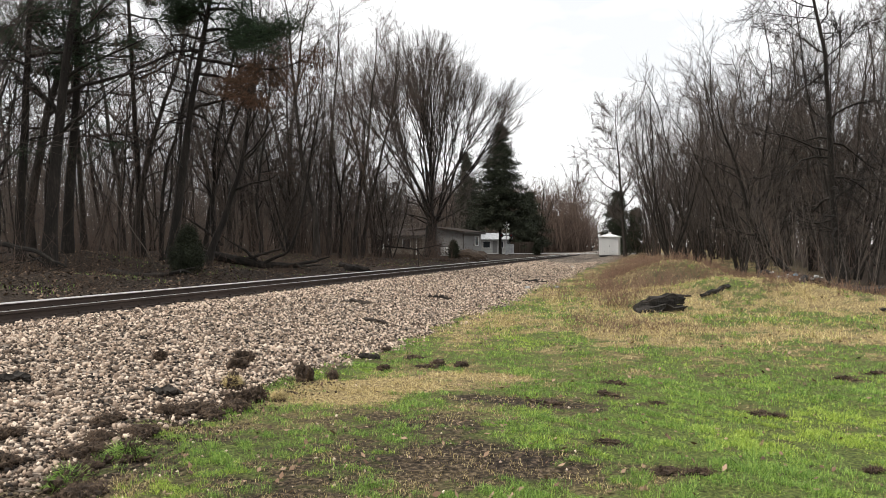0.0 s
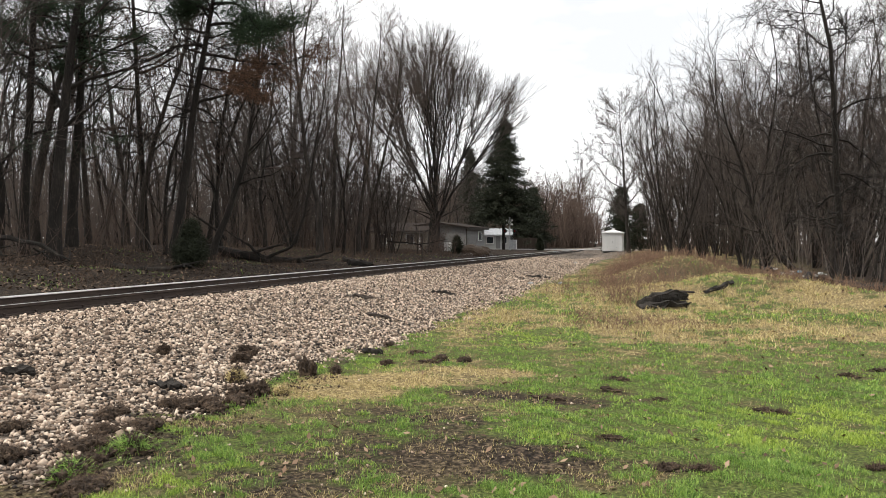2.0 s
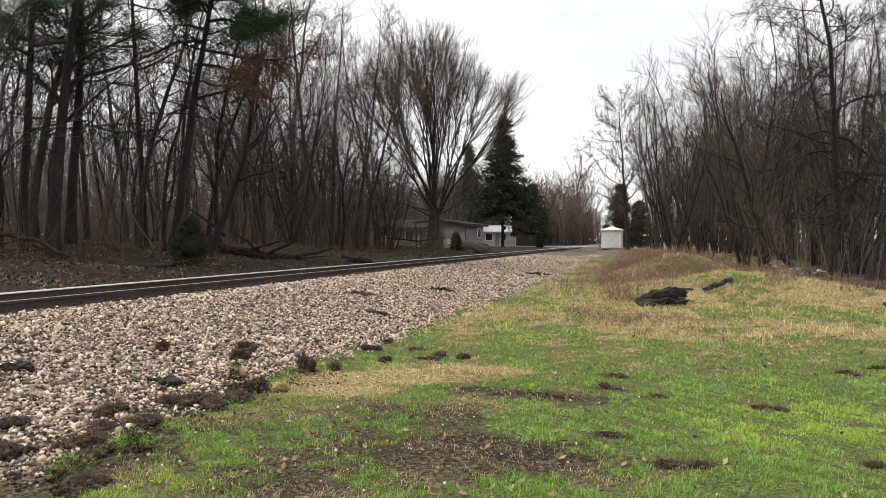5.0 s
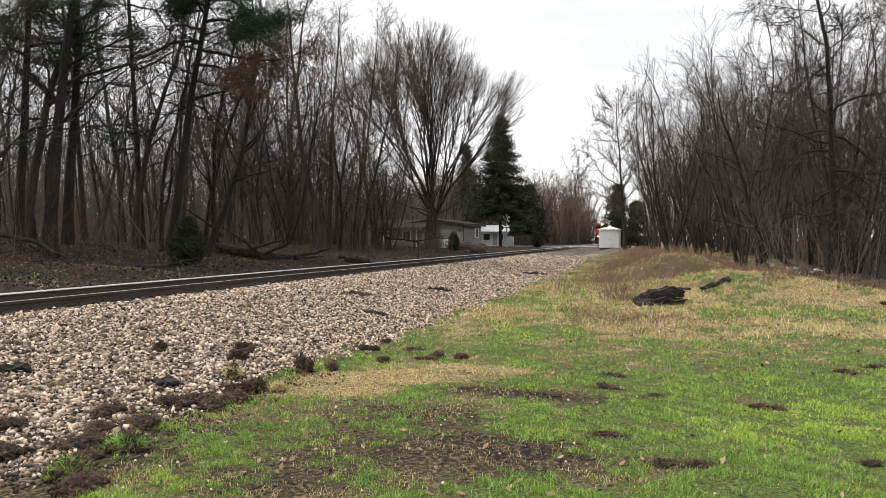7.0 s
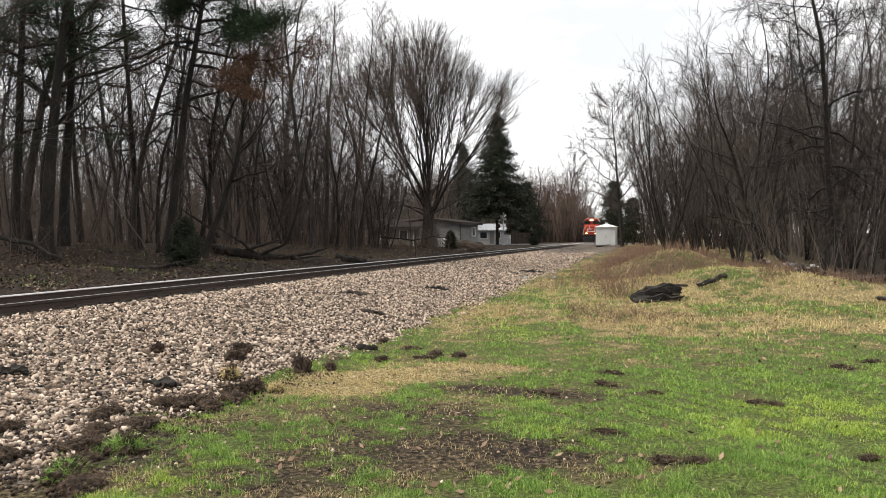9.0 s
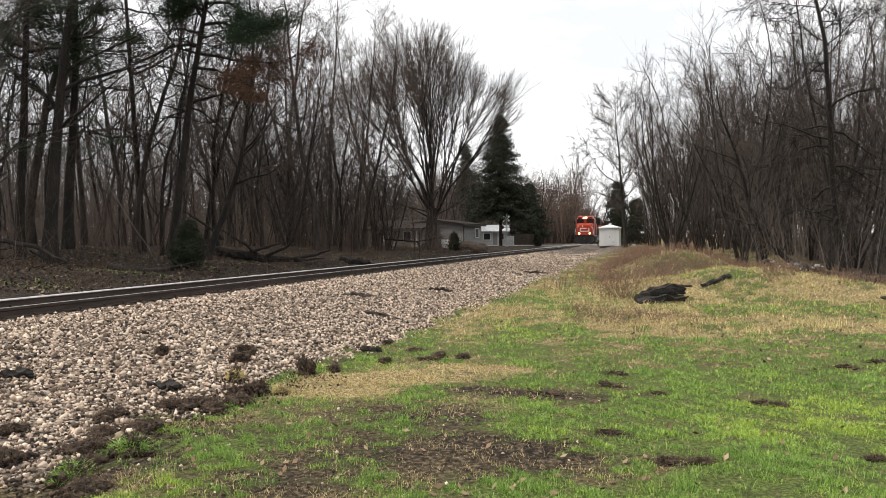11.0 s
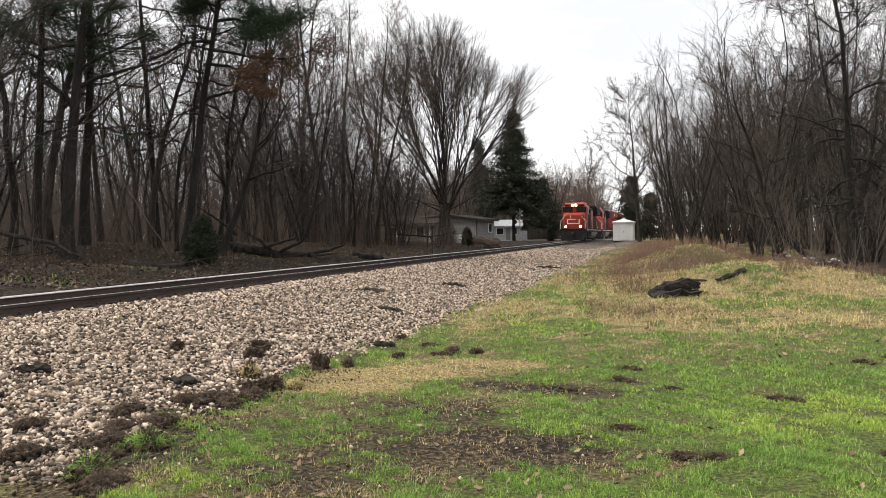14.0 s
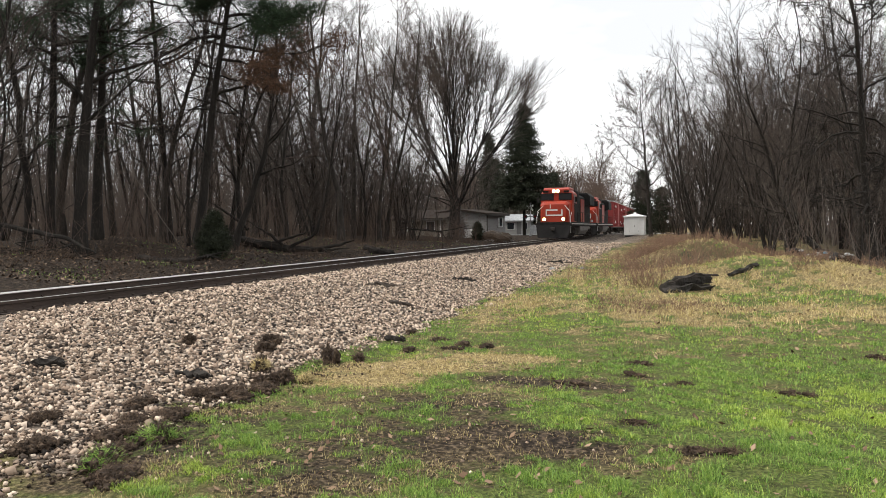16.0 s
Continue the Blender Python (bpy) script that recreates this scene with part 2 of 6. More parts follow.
def wander(rng, start, way, length, radius, tip, steps, bend, lift):
    """A branch that wanders: its points and radii."""
    pts, d = [np.array(start, float)], np.array(way, float)
    for i in range(steps):
        d = d + rng.normal(0, bend, 3) + np.array((0, 0, lift))
        d /= np.linalg.norm(d)
        pts.append(pts[-1] + d * length / steps)
    f = np.linspace(0, 1, steps + 1)
    return np.array(pts), radius + (tip - radius) * f ** 0.8


def side_way(rng, d, angle):
    t = rng.normal(0, 1, 3)
    t -= t.dot(d) * d
    t /= np.linalg.norm(t) + 1e-9
    return d * math.cos(angle) + t * math.sin(angle)

# ---- the ground: one sheet from the lawn over the track bed and the wooded bank to the horizon ----
TRACK_X, RAIL_Z = -10.3, 0.61
RAIL_TALL = 0.160
EDGE_X = -4.25                      # where the ballast meets the grass


def smooth(a, b, v):
    t = np.clip((v - a) / (b - a), 0, 1)
    return t * t * (3 - 2 * t)


def waves(x, y, size, seed):
    """Smooth random values about 0, of that size in metres."""
    r = np.random.RandomState(seed)
    out = np.zeros(np.broadcast(x, y).shape)
    for i in range(9):
        a, k = r.uniform(0, 2 * np.pi), r.uniform(0.6, 1.7) * 2 * np.pi / size
        out = out + np.sin(k * (x * np.cos(a) + y * np.sin(a)) + r.uniform(0, 7))
    return out / 3.0


def hump(x, y, cx, cy, rx, ry, turn=0.0):
    a = radians(turn)
    u, v = (x - cx) * np.cos(a) + (y - cy) * np.sin(a), -(x - cx) * np.sin(a) + (y - cy) * np.cos(a)
    return np.exp(-(u / rx) ** 2 - (v / ry) ** 2)


def height(x, y):
    x, y = np.asarray(x, float), np.asarray(y, float)
    lawn = 0.03 * waves(x, y, 3.0, 3) + 0.004 * (waves(x, y, 0.42, 6) + waves(x, y, 0.23, 7)) * smooth(2.0, 3.0, y) * smooth(20, 12, y) + 0.55 * smooth(28, 80, y) + 0.06 * smooth(10, 24, y)
    # banks of earth and turf behind the lawn
    lawn = lawn + 0.62 * hump(x, y, 2.6, 23.5, 2.6, 2.0, 15) + 1.05 * hump(x, y, 0.9, 29.5, 2.2, 3.0) + 0.25 * hump(x, y, 5.0, 21.5, 3.0, 1.3)
    lawn = lawn + 0.35 * hump(x, y, -1.6, 46, 2.0, 8)
    lawn = lawn - 0.35 * hump(x, y, 9.0, 26.5, 3.5, 2.2) + 0.25 * smooth(8, 14, x) * smooth(20, 40, y)
    bed = RAIL_Z - RAIL_TALL - 0.02
    slope = bed * smooth(EDGE_X + 0.4, -8.3, x)
    near = np.maximum(lawn * (1 - smooth(-4.0, -7.0, x)) + bed * 0 + slope * (1 - 0.35 * smooth(28, 80, y)), slope)
    far = bed - 0.28 * smooth(-12.2, -13.8, x) + 0.30 * smooth(-15.0, -19.0, x) + 0.75 * smooth(-18.5, -27.0, x) + 0.15 * waves(x, y, 9.0, 5) * smooth(-15, -20, x)
    far = far - 0.45 * smooth(40, 75, y) * smooth(-18, -24, x)
    h = np.where(x > -8.3, near, np.where(x < -12.2, far, bed))
    level = RAIL_Z - 0.03
    h = h * (1 - smooth(96, 108, y)) + level * smooth(96, 108, y)
    return h


def cover(x, y):
    """Shares of soil, straw, green and gravel."""
    x, y = np.asarray(x, float), np.asarray(y, float)
    n1, n2, n3 = waves(x, y, 1.6, 11), waves(x, y, 0.7, 12), waves(x, y, 4.5, 13)
    n4 = (waves(x, y, 0.34, 15) + waves(x, y, 0.19, 16)) * smooth(-2.0, 2.5, y)
    edge = EDGE_X + 0.22 * waves(x, y, 1.3, 14) + 0.15 * n2 + 0.06 * n4 + 0.30 * smooth(8, 11, y) + 1.4 * smooth(30, 75, y)
    gravel = smooth(0.10, -0.10, x - edge) * smooth(-15.2, -13.6, x + 0.5 * n1) * (1 - smooth(60, 100, y) * 0.3)
    lawn = smooth(-0.10, 0.10, x - edge)
    back = smooth(10.0, 14.5, y + 1.1 * n1 - 0.10 * x)
    lush = np.clip(1.3 * hump(x, y, 2.2, 6.5, 3.0, 3.4) + 1.0 * hump(x, y, -2.5, 12.4, 1.2, 1.6) + 0.8 * hump(x, y, -3.7, 9.4, 0.6, 1.0) + 0.9 * hump(x, y, -3.1, 5.2, 0.55, 0.9)
                   + 0.9 * hump(x, y, 3.2, 16.9, 2.2, 1.3) + 0.6 * hump(x, y, 1.3, 15.8, 0.9, 0.7) + 0.8 * hump(x, y, -2.2, 19.5, 1.4, 2.0) + 0.5 * hump(x, y, 2.0, 24.5, 0.9, 1.0), 0, 1)
    straw = np.clip(back * (0.42 + 0.45 * n3 + 0.30 * n2 + 0.2 * n4) + 0.47 + 0.28 * n1 + 0.22 * n2 + 0.16 * n4 - 0.72 * lush, 0, 1) * lawn
    for px, py, rx, ry, k in ((-2.1, 8.75, 0.8, 0.38, 2.4), (-3.0, 7.9, 1.0, 0.46, 2.6), (-3.25, 7.2, 0.7, 0.45, 2.2), (-3.3, 13.0, 0.6, 3.2, 1.1), (-2.6, 9.6, 0.5, 0.3, 1.0)):
        straw = np.maximum(straw, lawn * np.clip(k * hump(x, y, px, py, rx, ry, 12) + 0.25 * n2 + 0.2 * n4 - 0.2, 0, 1))
    wood = np.maximum(smooth(4.0, 9.0, x - 0.10 * y + 3.6) * smooth(19, 25, y), smooth(-15, -17, x))
    patch = 1.2 * hump(x, y, -2.0, 5.2, 1.2, 0.9) + 0.8 * hump(x, y, -2.4, 6.5, 0.9, 0.5)
    for px, py, rx, ry, k in ((-0.95, 7.5, 0.95, 0.36, 1.45), (-0.95, 5.35, 0.75, 0.45, 1.5), (-0.44, 8.08, 0.3, 0.12, 1.1), (-0.40, 8.75, 0.22, 0.09, 1.1), (0.22, 5.41, 0.34, 0.06, 1.3), (1.01, 7.55, 0.2, 0.1, 1.2), (1.52, 5.86, 0.12, 0.12, 1.2),
                              (2.73, 10.37, 0.2, 0.12, 1.2), (2.25, 9.87, 0.3, 0.14, 1.0), (-0.33, 6.09, 0.22, 0.16, 1.1), (0.06, 7.78, 0.12, 0.09, 1.1), (-1.68, 7.5, 0.5, 0.2, 1.1), (-2.8, 9.19, 0.2, 0.1, 1.2), (-3.26, 9.99, 0.2, 0.1, 1.2),
                              (-1.7, 6.3, 0.6, 0.3, 0.9), (-2.4, 4.2, 0.7, 0.5, 1.0), (-3.7, 4.6, 0.45, 1.2, 1.5), (0.9, 9.7, 0.4, 0.2, 0.7), (1.9, 8.9, 0.4, 0.2, 0.6), (0.6, 4.6, 0.4, 0.3, 0.6)):
        patch = patch + k * hump(x, y, px, py, rx, ry)
    soil = lawn * np.clip(1.2 * patch + (0.36 * n1 + 0.30 * n2) * (1 - 0.6 * lush) + 0.34 * n4 - 0.42 - 0.25 * lush, 0, 1)
    soil = np.maximum(soil, smooth(0.45, 0.2, np.abs(x - edge + 0.1)) * np.clip(1.3 * smooth(11.5, 6.5, y) + 0.7 * n2 + 0.3 * n4 - 0.3, 0, 1))
    soil = np.maximum(soil, 0.9 * hump(x, y, 0.6, 26.8, 1.8, 1.5))
    green = np.clip(lawn * (1 - soil) * (1 - straw) * (1 - wood), 0, 1) * (1 - smooth(55, 75, y) * 0.3)
    return [np.clip(v, 0, 1) for v in (soil, straw * (1 - wood) * (1 - 0.85 * soil), green, gravel)]


def spread(*stretches):
    out = []
    for a, b, n in stretches:
        out += list(np.linspace(a, b, n, endpoint=False))
    return np.array(out + [stretches[-1][1]])


def build_ground():
    xs = spread((-1500, -200, 6), (-200, -60, 14), (-60, -20, 50), (-20, -12, 26), (-12, -4.8, 44), (-4.8, 3.2, 100), (3.2, 16, 50), (16, 60, 22), (60, 200, 10), (200, 1500, 6))
    ys = spread((-400, -20, 6), (-20, -5, 12), (-5, 3, 40), (3, 12, 110), (12, 14, 16), (14, 34, 80), (34, 70, 50), (70, 130, 50), (130, 400, 24), (400, 2500, 8))
    X, Y = np.meshgrid(xs, ys)
    V = np.stack([X, Y, height(X, Y)], -1).reshape(-1, 3)
    nx, ny = len(xs), len(ys)
    i = (np.arange(ny - 1)[:, None] * nx + np.arange(nx - 1)[None, :]).ravel()
    me = mesh_np("ground", V, np.stack([i, i + 1, i + nx + 1, i + nx], 1), GROUND)
    c = me.color_attributes.new("cover", "FLOAT_COLOR", "POINT")
    c.data.foreach_set("color", np.stack(cover(X, Y), -1).reshape(-1, 4).astype(np.float32).ravel())
    me.polygons.foreach_set("use_smooth", [True] * len(me.polygons))
    return tagged(new("ground", me), "patchy lawn, ballast slope and leaf-strewn bank beside the track", "ground", kind="structure")


build_ground()


def ground_z(x, y):
    return float(height(x, y))

# ---- the track ----
RAIL_PROFILE = [(-0.070, -0.160), (0.070, -0.160), (0.070, -0.150), (0.011, -0.130), (0.008, -0.052), (0.035, -0.042), (0.035, -0.006), (0.030, 0.0), (-0.030, 0.0), (-0.035, -0.006), (-0.035, -0.042), (-0.008, -0.052), (-0.011, -0.130), (-0.070, -0.150)]
# the worn, bright part of the head: the top and the rounded corner on the gauge side
WORN_PROFILE = [(-0.024, -0.003), (-0.024, 0.002), (0.028, 0.002), (0.034, -0.003), (0.0375, -0.012), (0.0375, -0.026), (0.033, -0.026), (0.033, -0.006), (0.026, -0.003)]


def build_track():
    track = thing("railway_track", "single railway track of worn steel rails on dark timber ties in pale ballast", "railway track", kind="structure")
    for side in (-1, 1):
        x = TRACK_X + side * 0.7525
        bm = prism(bmesh.new(), [(x + a, RAIL_Z + b) for a, b in RAIL_PROFILE], -60, 240)
        rail = part("rail", bm, STEEL, track, "rust-brown steel rail")
        worn = [(x - side * a, RAIL_Z + b) for a, b in WORN_PROFILE]
        part("rail_head", prism(bmesh.new(), worn, -60, 240), RAILTOP, rail, "wheel-polished running surface")
    rng = np.random.RandomState(5)
    tie = bm_mesh("tie", boxed(-1.3, -0.115, -0.18, 1.3, 0.115, 0.0, bevel=0.012), TIE)
    plate = bm_mesh("tie_plate", boxed(-0.17, -0.10, 0.0, 0.17, 0.10, 0.016, bevel=0.005), STEEL)
    spike = bmesh.new()
    box(spike, -0.012, -0.012, 0.0, 0.012, 0.012, 0.035)
    box(spike, -0.020, -0.022, 0.035, 0.020, 0.022, 0.052)
    spike = bm_mesh("spike", spike, STEEL)
    for i in range(150):
        y = 2.0 + 0.53 * i
        o = new("tie", tie)
        o.parent, o.matrix_basis = track, pose(TRACK_X + rng.normal(0, 0.02), y + rng.normal(0, 0.015), RAIL_Z - RAIL_TALL - 0.015, 0, 0, rng.normal(0, 0.4))
        if y < 46:
            for s in (-1, 1):
                p = new("tie_plate", plate)
                p.parent, p.matrix_basis = track, pose(TRACK_X + s * 0.7525, y, RAIL_Z - RAIL_TALL - 0.0155)
                for e in (-0.105, 0.105):
                    q = new("spike", spike)
                    q.parent, q.matrix_basis = track, pose(TRACK_X + s * 0.7525 + e, y + rng.uniform(-0.06, 0.06), RAIL_Z - RAIL_TALL, 0, 0, rng.uniform(-15, 15))
    return track


build_track()

# ---- houses, shed and the crossing ----
SIDING = material("grey_house_siding", [(0.3, (0.15, 0.148, 0.145)), (0.7, (0.25, 0.245, 0.24))], 0.6, 0.8, bump=0.3, fine=12, stretch=(0.3, 0.3, 5))
BEIGE = material("weathered_beige_siding", [(0.3, (0.13, 0.112, 0.09)), (0.7, (0.28, 0.25, 0.21))], 0.7, 0.85, bump=0.3, fine=12, stretch=(0.3, 0.3, 4))
WHITE = material("white_painted_metal", [(0.25, (0.62, 0.62, 0.60)), (0.7, (0.80, 0.80, 0.79))], 0.8, 0.5, bump=0.1, fine=14, stretch=(2, 2, 0.3))
SHINGLE = material("dark_roof_shingle", [(0.3, (0.024, 0.020, 0.018)), (0.7, (0.060, 0.050, 0.045))], 3, 1.0, bump=0.6, fine=18, stretch=(1, 4, 4), spec=0.05)
TRIM = material("dark_fascia_paint", tones((0.05, 0.045, 0.04)), 2, 0.7)
GLASS = material("dark_window_glass", tones((0.03, 0.035, 0.04)), 1, 0.08, bump=0, spec=0.6)
FENCE = material("brown_fence_timber", tones((0.040, 0.029, 0.022)), 3, 0.9, bump=0.5, stretch=(2, 2, 0.3), island=0.4)
ASPHALT = material("worn_pale_road", [(0.3, (0.20, 0.195, 0.19)), (0.7, (0.34, 0.335, 0.33))], 0.6, 0.55, bump=0.4, fine=60)
# white siding greyed in its colour, as the house stands in shade
PALESIDE = material("shaded_white_siding", [(0.3, (0.30, 0.30, 0.29)), (0.7, (0.52, 0.52, 0.50))], 0.7, 0.8, bump=0.2, fine=12, stretch=(0.3, 0.3, 4))
GALV = material("galvanised_steel", tones((0.42, 0.43, 0.44)), 3, 0.5, 0.6, 0.1)
BLACKMETAL = material("black_painted_metal", tones((0.02, 0.02, 0.02)), 3, 0.5)
POST = material("rusty_post_steel", tones((0.05, 0.04, 0.035)), 4, 0.8, 0.4)


def gable(bm, x0, x1, y0, y1, z, rise, over=0.45, thick=0.16):
    """Two roof slopes with the ridge along x."""
    ym = (y0 + y1) / 2
    for a in (y0 - over, y1 + over):
        k = (ym - a) / abs(ym - a)
        slope = rise / (ym - y0)
        za = z - slope * over
        v = [(x0 - over, a, za), (x1 + over, a, za), (x1 + over, ym, z + rise), (x0 - over, ym, z + rise)]
        lo = [bm.verts.new(p) for p in v]
        hi = [bm.verts.new((p[0], p[1], p[2] + thick)) for p in v]
        bm.faces.new(lo), bm.faces.new(hi)
        for i in range(4):
            j = (i + 1) % 4
            bm.faces.new((lo[i], lo[j], hi[j], hi[i]))
    bmesh.ops.recalc_face_normals(bm, faces=bm.faces)
    return bm


def wall_with_gables(x0, x1, y0, y1, z1, rise):
    bm = bmesh.new()
    ym = (y0 + y1) / 2
    out = [(y0, -0.3), (y1, -0.3), (y1, z1), (ym, z1 + rise), (y0, z1)]
    a = [bm.verts.new((x0, y, z)) for y, z in out]
    b = [bm.verts.new((x1, y, z)) for y, z in out]
    bm.faces.new(a), bm.faces.new(b[::-1])
    for i in range(5):
        j = (i + 1) % 5
        bm.faces.new((a[i], b[i], b[j], a[j]))
    bmesh.ops.recalc_face_normals(bm, faces=bm.faces)
    return bm


def window_on(parent, x, z, w, h, y, sill=True):
    win = part("window", boxed(x - w / 2, y - 0.03, z, x + w / 2, y + 0.02, z + h), GLASS, parent)
    f = bmesh.new()
    for a in ((x - w / 2 - 0.08, z - 0.08, x - w / 2, z + h + 0.08), (x + w / 2, z - 0.08, x + w / 2 + 0.08, z + h + 0.08), (x - w / 2, z + h, x + w / 2, z + h + 0.08), (x - w / 2, z - 0.08, x + w / 2, z)):
        box(f, a[0], y - 0.06, a[1], a[2], y + 0.01, a[3])
    part("window_frame", f, WHITE, win, "white window frame")
    return win


def build_garage_house():
    h = thing("house", "low grey-sided house with a dark shallow roof", "house", at=pose(-21.0, 83.0, 0.55, 0, 0, 76))
    # local x runs back along the long lighter side, local y to the left along the garage front
    part("wall", wall_with_gables(0, 4.6, 0, 8.0, 2.75, 0.55), SIDING, h)
    part("roof", gable(bmesh.new(), 0, 4.6, 0, 8.0, 2.75, 0.55), SHINGLE, h, "dark shingled shallow roof")
    part("fascia", boxed(-0.47, -0.48, 2.58, 5.0, -0.45, 2.76), TRIM, h)
    part("corner_trim", boxed(-0.02, -0.05, -0.2, 0.12, 0.02, 2.6), TRIM, h)
    for k in range(9):
        part("siding_board", boxed(-0.012, 0.15, 0.28 * k + 0.02, 0.0, 7.9, 0.28 * k + 0.29), SIDING, h)
        part("siding_board", boxed(0.13, -0.012, 0.28 * k + 0.02, 4.5, 0.0, 0.28 * k + 0.29), SIDING, h)
    d = part("garage_door", boxed(-0.05, 0.5, 0.0, -0.013, 3.0, 1.05), WHITE, h, "white lower door panel")
    part("rail", boxed(-0.07, 0.5, 1.05, -0.013, 3.0, 1.12), TRIM, d)
    window_on(h, 3.4, 1.3, 0.8, 1.0, -0.02)
    return h


def build_beige_house():
    h = thing("house", "low weathered beige house with a dark roof behind trees", "house", at=pose(-33.0, 83.5, 0.6, 0, 0, -14))
    part("wall", wall_with_gables(0, 7.6, 0, 7, 2.3, 0.9), BEIGE, h)
    part("roof", gable(bmesh.new(), 0, 7.6, 0, 7, 2.3, 0.9), SHINGLE, h, "dark shingled shallow roof")
    part("fascia", boxed(-0.45, -0.47, 2.05, 8.05, -0.44, 2.22), TRIM, h, "dark fascia board")
    window_on(h, 1.6, 0.9, 1.3, 1.0, -0.02)
    window_on(h, 5.6, 0.9, 1.0, 1.0, -0.02)
    for x in (3.0, 6.9):
        part("downpipe", boxed(x, -0.10, 0, x + 0.09, -0.02, 2.2), WHITE, h)


def build_white_house():
    h = thing("house", "white house with a pale roof behind the crossing", "house", at=pose(-27.6, 118.5, 0.6, 0, 0, 4))
    part("wall", wall_with_gables(0, 4.9, 0, 5, 2.3, 0.9), PALESIDE, h)
    part("roof", gable(bmesh.new(), 0, 4.9, 0, 5, 2.3, 0.9), GALV, h, "pale metal roof")
    part("door", boxed(2.6, -0.05, 0, 3.3, 0.0, 2.0), SIDING, h, "grey door")
    window_on(h, 1.6, 0.9, 1.1, 1.0, -0.02)
    window_on(h, 4.0, 0.9, 0.7, 1.0, -0.02)


def build_fence():
    f = thing("board_fence", "brown vertical-board garden fence near the crossing", "fence", at=pose(-21.9, 118, 0.6, 0, 0, 4))
    bd = bm_mesh("board", boxed(0, 0, 0.05, 0.14, 0.025, 1.75, bevel=0.006), FENCE)
    for i in range(24):
        o = new("board", bd)
        o.parent, o.matrix_basis = f, pose(0.155 * i, 0, 0.02 * math.sin(i * 2.1))
    for z in (0.4, 1.4):
        part("fence_rail", boxed(0, 0.025, z, 3.72, 0.07, z + 0.09), FENCE, f)


def build_shed():
    s = thing("equipment_shed", "white sheet-metal equipment shed with double doors beside the track", "shed", at=pose(-4.75, 88.0, ground_z(-4.75, 88) - 0.02, 0, 0, -3))
    part("skid", boxed(-1.05, 0.05, -0.1, 1.05, 2.2, 0.12), BLACKMETAL, s, "dark skid base")
    part("wall", boxed(-1.13, 0, 0.10, 1.13, 2.3, 2.22, bevel=0.02), WHITE, s)
    bm = bmesh.new()
    v = [bm.verts.new(p) for p in ((-1.25, -0.12, 2.2), (1.25, -0.12, 2.2), (1.25, 2.42, 2.2), (-1.25, 2.42, 2.2))]
    w = [bm.verts.new((a.co.x, a.co.y, 2.29)) for a in v]
    top = bm.verts.new((0, 1.15, 2.66))
    bm.faces.new(v[::-1])
    for i in range(4):
        bm.faces.new((v[i], v[(i + 1) % 4], w[(i + 1) % 4], w[i]))
        bm.faces.new((w[i], w[(i + 1) % 4], top))
    part("roof", bm, WHITE, s, "low pyramid roof")
    part("roof_vent", tube(bmesh.new(), [(0, 1.15, 2.6), (0, 1.15, 2.78)], 0.16, 10), WHITE, s)
    for x in (-0.52, 0.012):
        d = part("door", boxed(x, -0.035, 0.22, x + 0.51, -0.002, 2.05, bevel=0.008), WHITE, s)
        part("hinge", boxed(x + (0.0 if x < 0 else 0.46), -0.05, 0.5, x + (0.05 if x < 0 else 0.51), -0.036, 0.62), GALV, d)
    part("door_handle", boxed(0.06, -0.075, 1.05, 0.10, -0.036, 1.25), BLACKMETAL, s, "dark door handle")
    for x in (-0.85, 0.85):
        part("wall_seam", boxed(x - 0.015, -0.018, 0.12, x + 0.015, -0.001, 2.2), WHITE, s)


def build_crossing():
    road = part("road", boxed(-90, 107.5, RAIL_Z - 0.32, 60, 115.5, RAIL_Z - 0.005), ASPHALT)
    tagged(road, "pale worn road crossing the railway", "road", kind="structure")
    cbx = thing("crossing_signal", "railway crossing mast with white crossbuck and black lamp targets", "crossing signal", at=pose(-20.0, 104.5, RAIL_Z - 0.1, 0, 0, 0))
    part("mast", tube(bmesh.new(), [(0, 0, -0.2), (0, 0, 4.6)], 0.07, 10), GALV, cbx)
    part("base", tube(bmesh.new(), [(0, 0, -0.2), (0, 0, 0.5)], [0.22, 0.12], 10), GALV, cbx)
    for a in (38, -38):
        b = part("crossbuck_blade", boxed(-0.6, -0.11, -0.115, 0.6, -0.09 + (0.02 if a > 0 else 0), 0.115, bevel=0.004), WHITE, cbx, "white crossbuck blade")
        b.matrix_basis = pose(-0.05, 0, 4.0, 0, a, 0)
        bar = part("bar", boxed(-0.42, -0.118, -0.045, 0.42, -0.111, 0.045), BLACKMETAL, b, "dark lettering bar")
    part("lamp_arm", boxed(-0.75, -0.05, 2.72, 0.75, 0.05, 2.8), BLACKMETAL, cbx)
    for x in (-0.72, 0.72):
        t = part("lamp_target", tube(bmesh.new(), [(x, -0.06, 2.76), (x, -0.10, 2.76)], 0.32, 18), BLACKMETAL, cbx, "black round target")
        part("lens", tube(bmesh.new(), [(x, -0.102, 2.76), (x, -0.13, 2.76)], 0.13, 12), material("dark_red_lens", tones((0.12, 0.01, 0.01)), 2, 0.2), t)
    part("relay_case", boxed(0.1, -0.35, 0.2, 1.0, 0.35, 1.5, bevel=0.03), GALV, cbx, "silver relay case")
    part("bell", tube(bmesh.new(), [(0, 0, 4.6), (0, 0, 4.72)], [0.17, 0.05], 10), GALV, cbx)


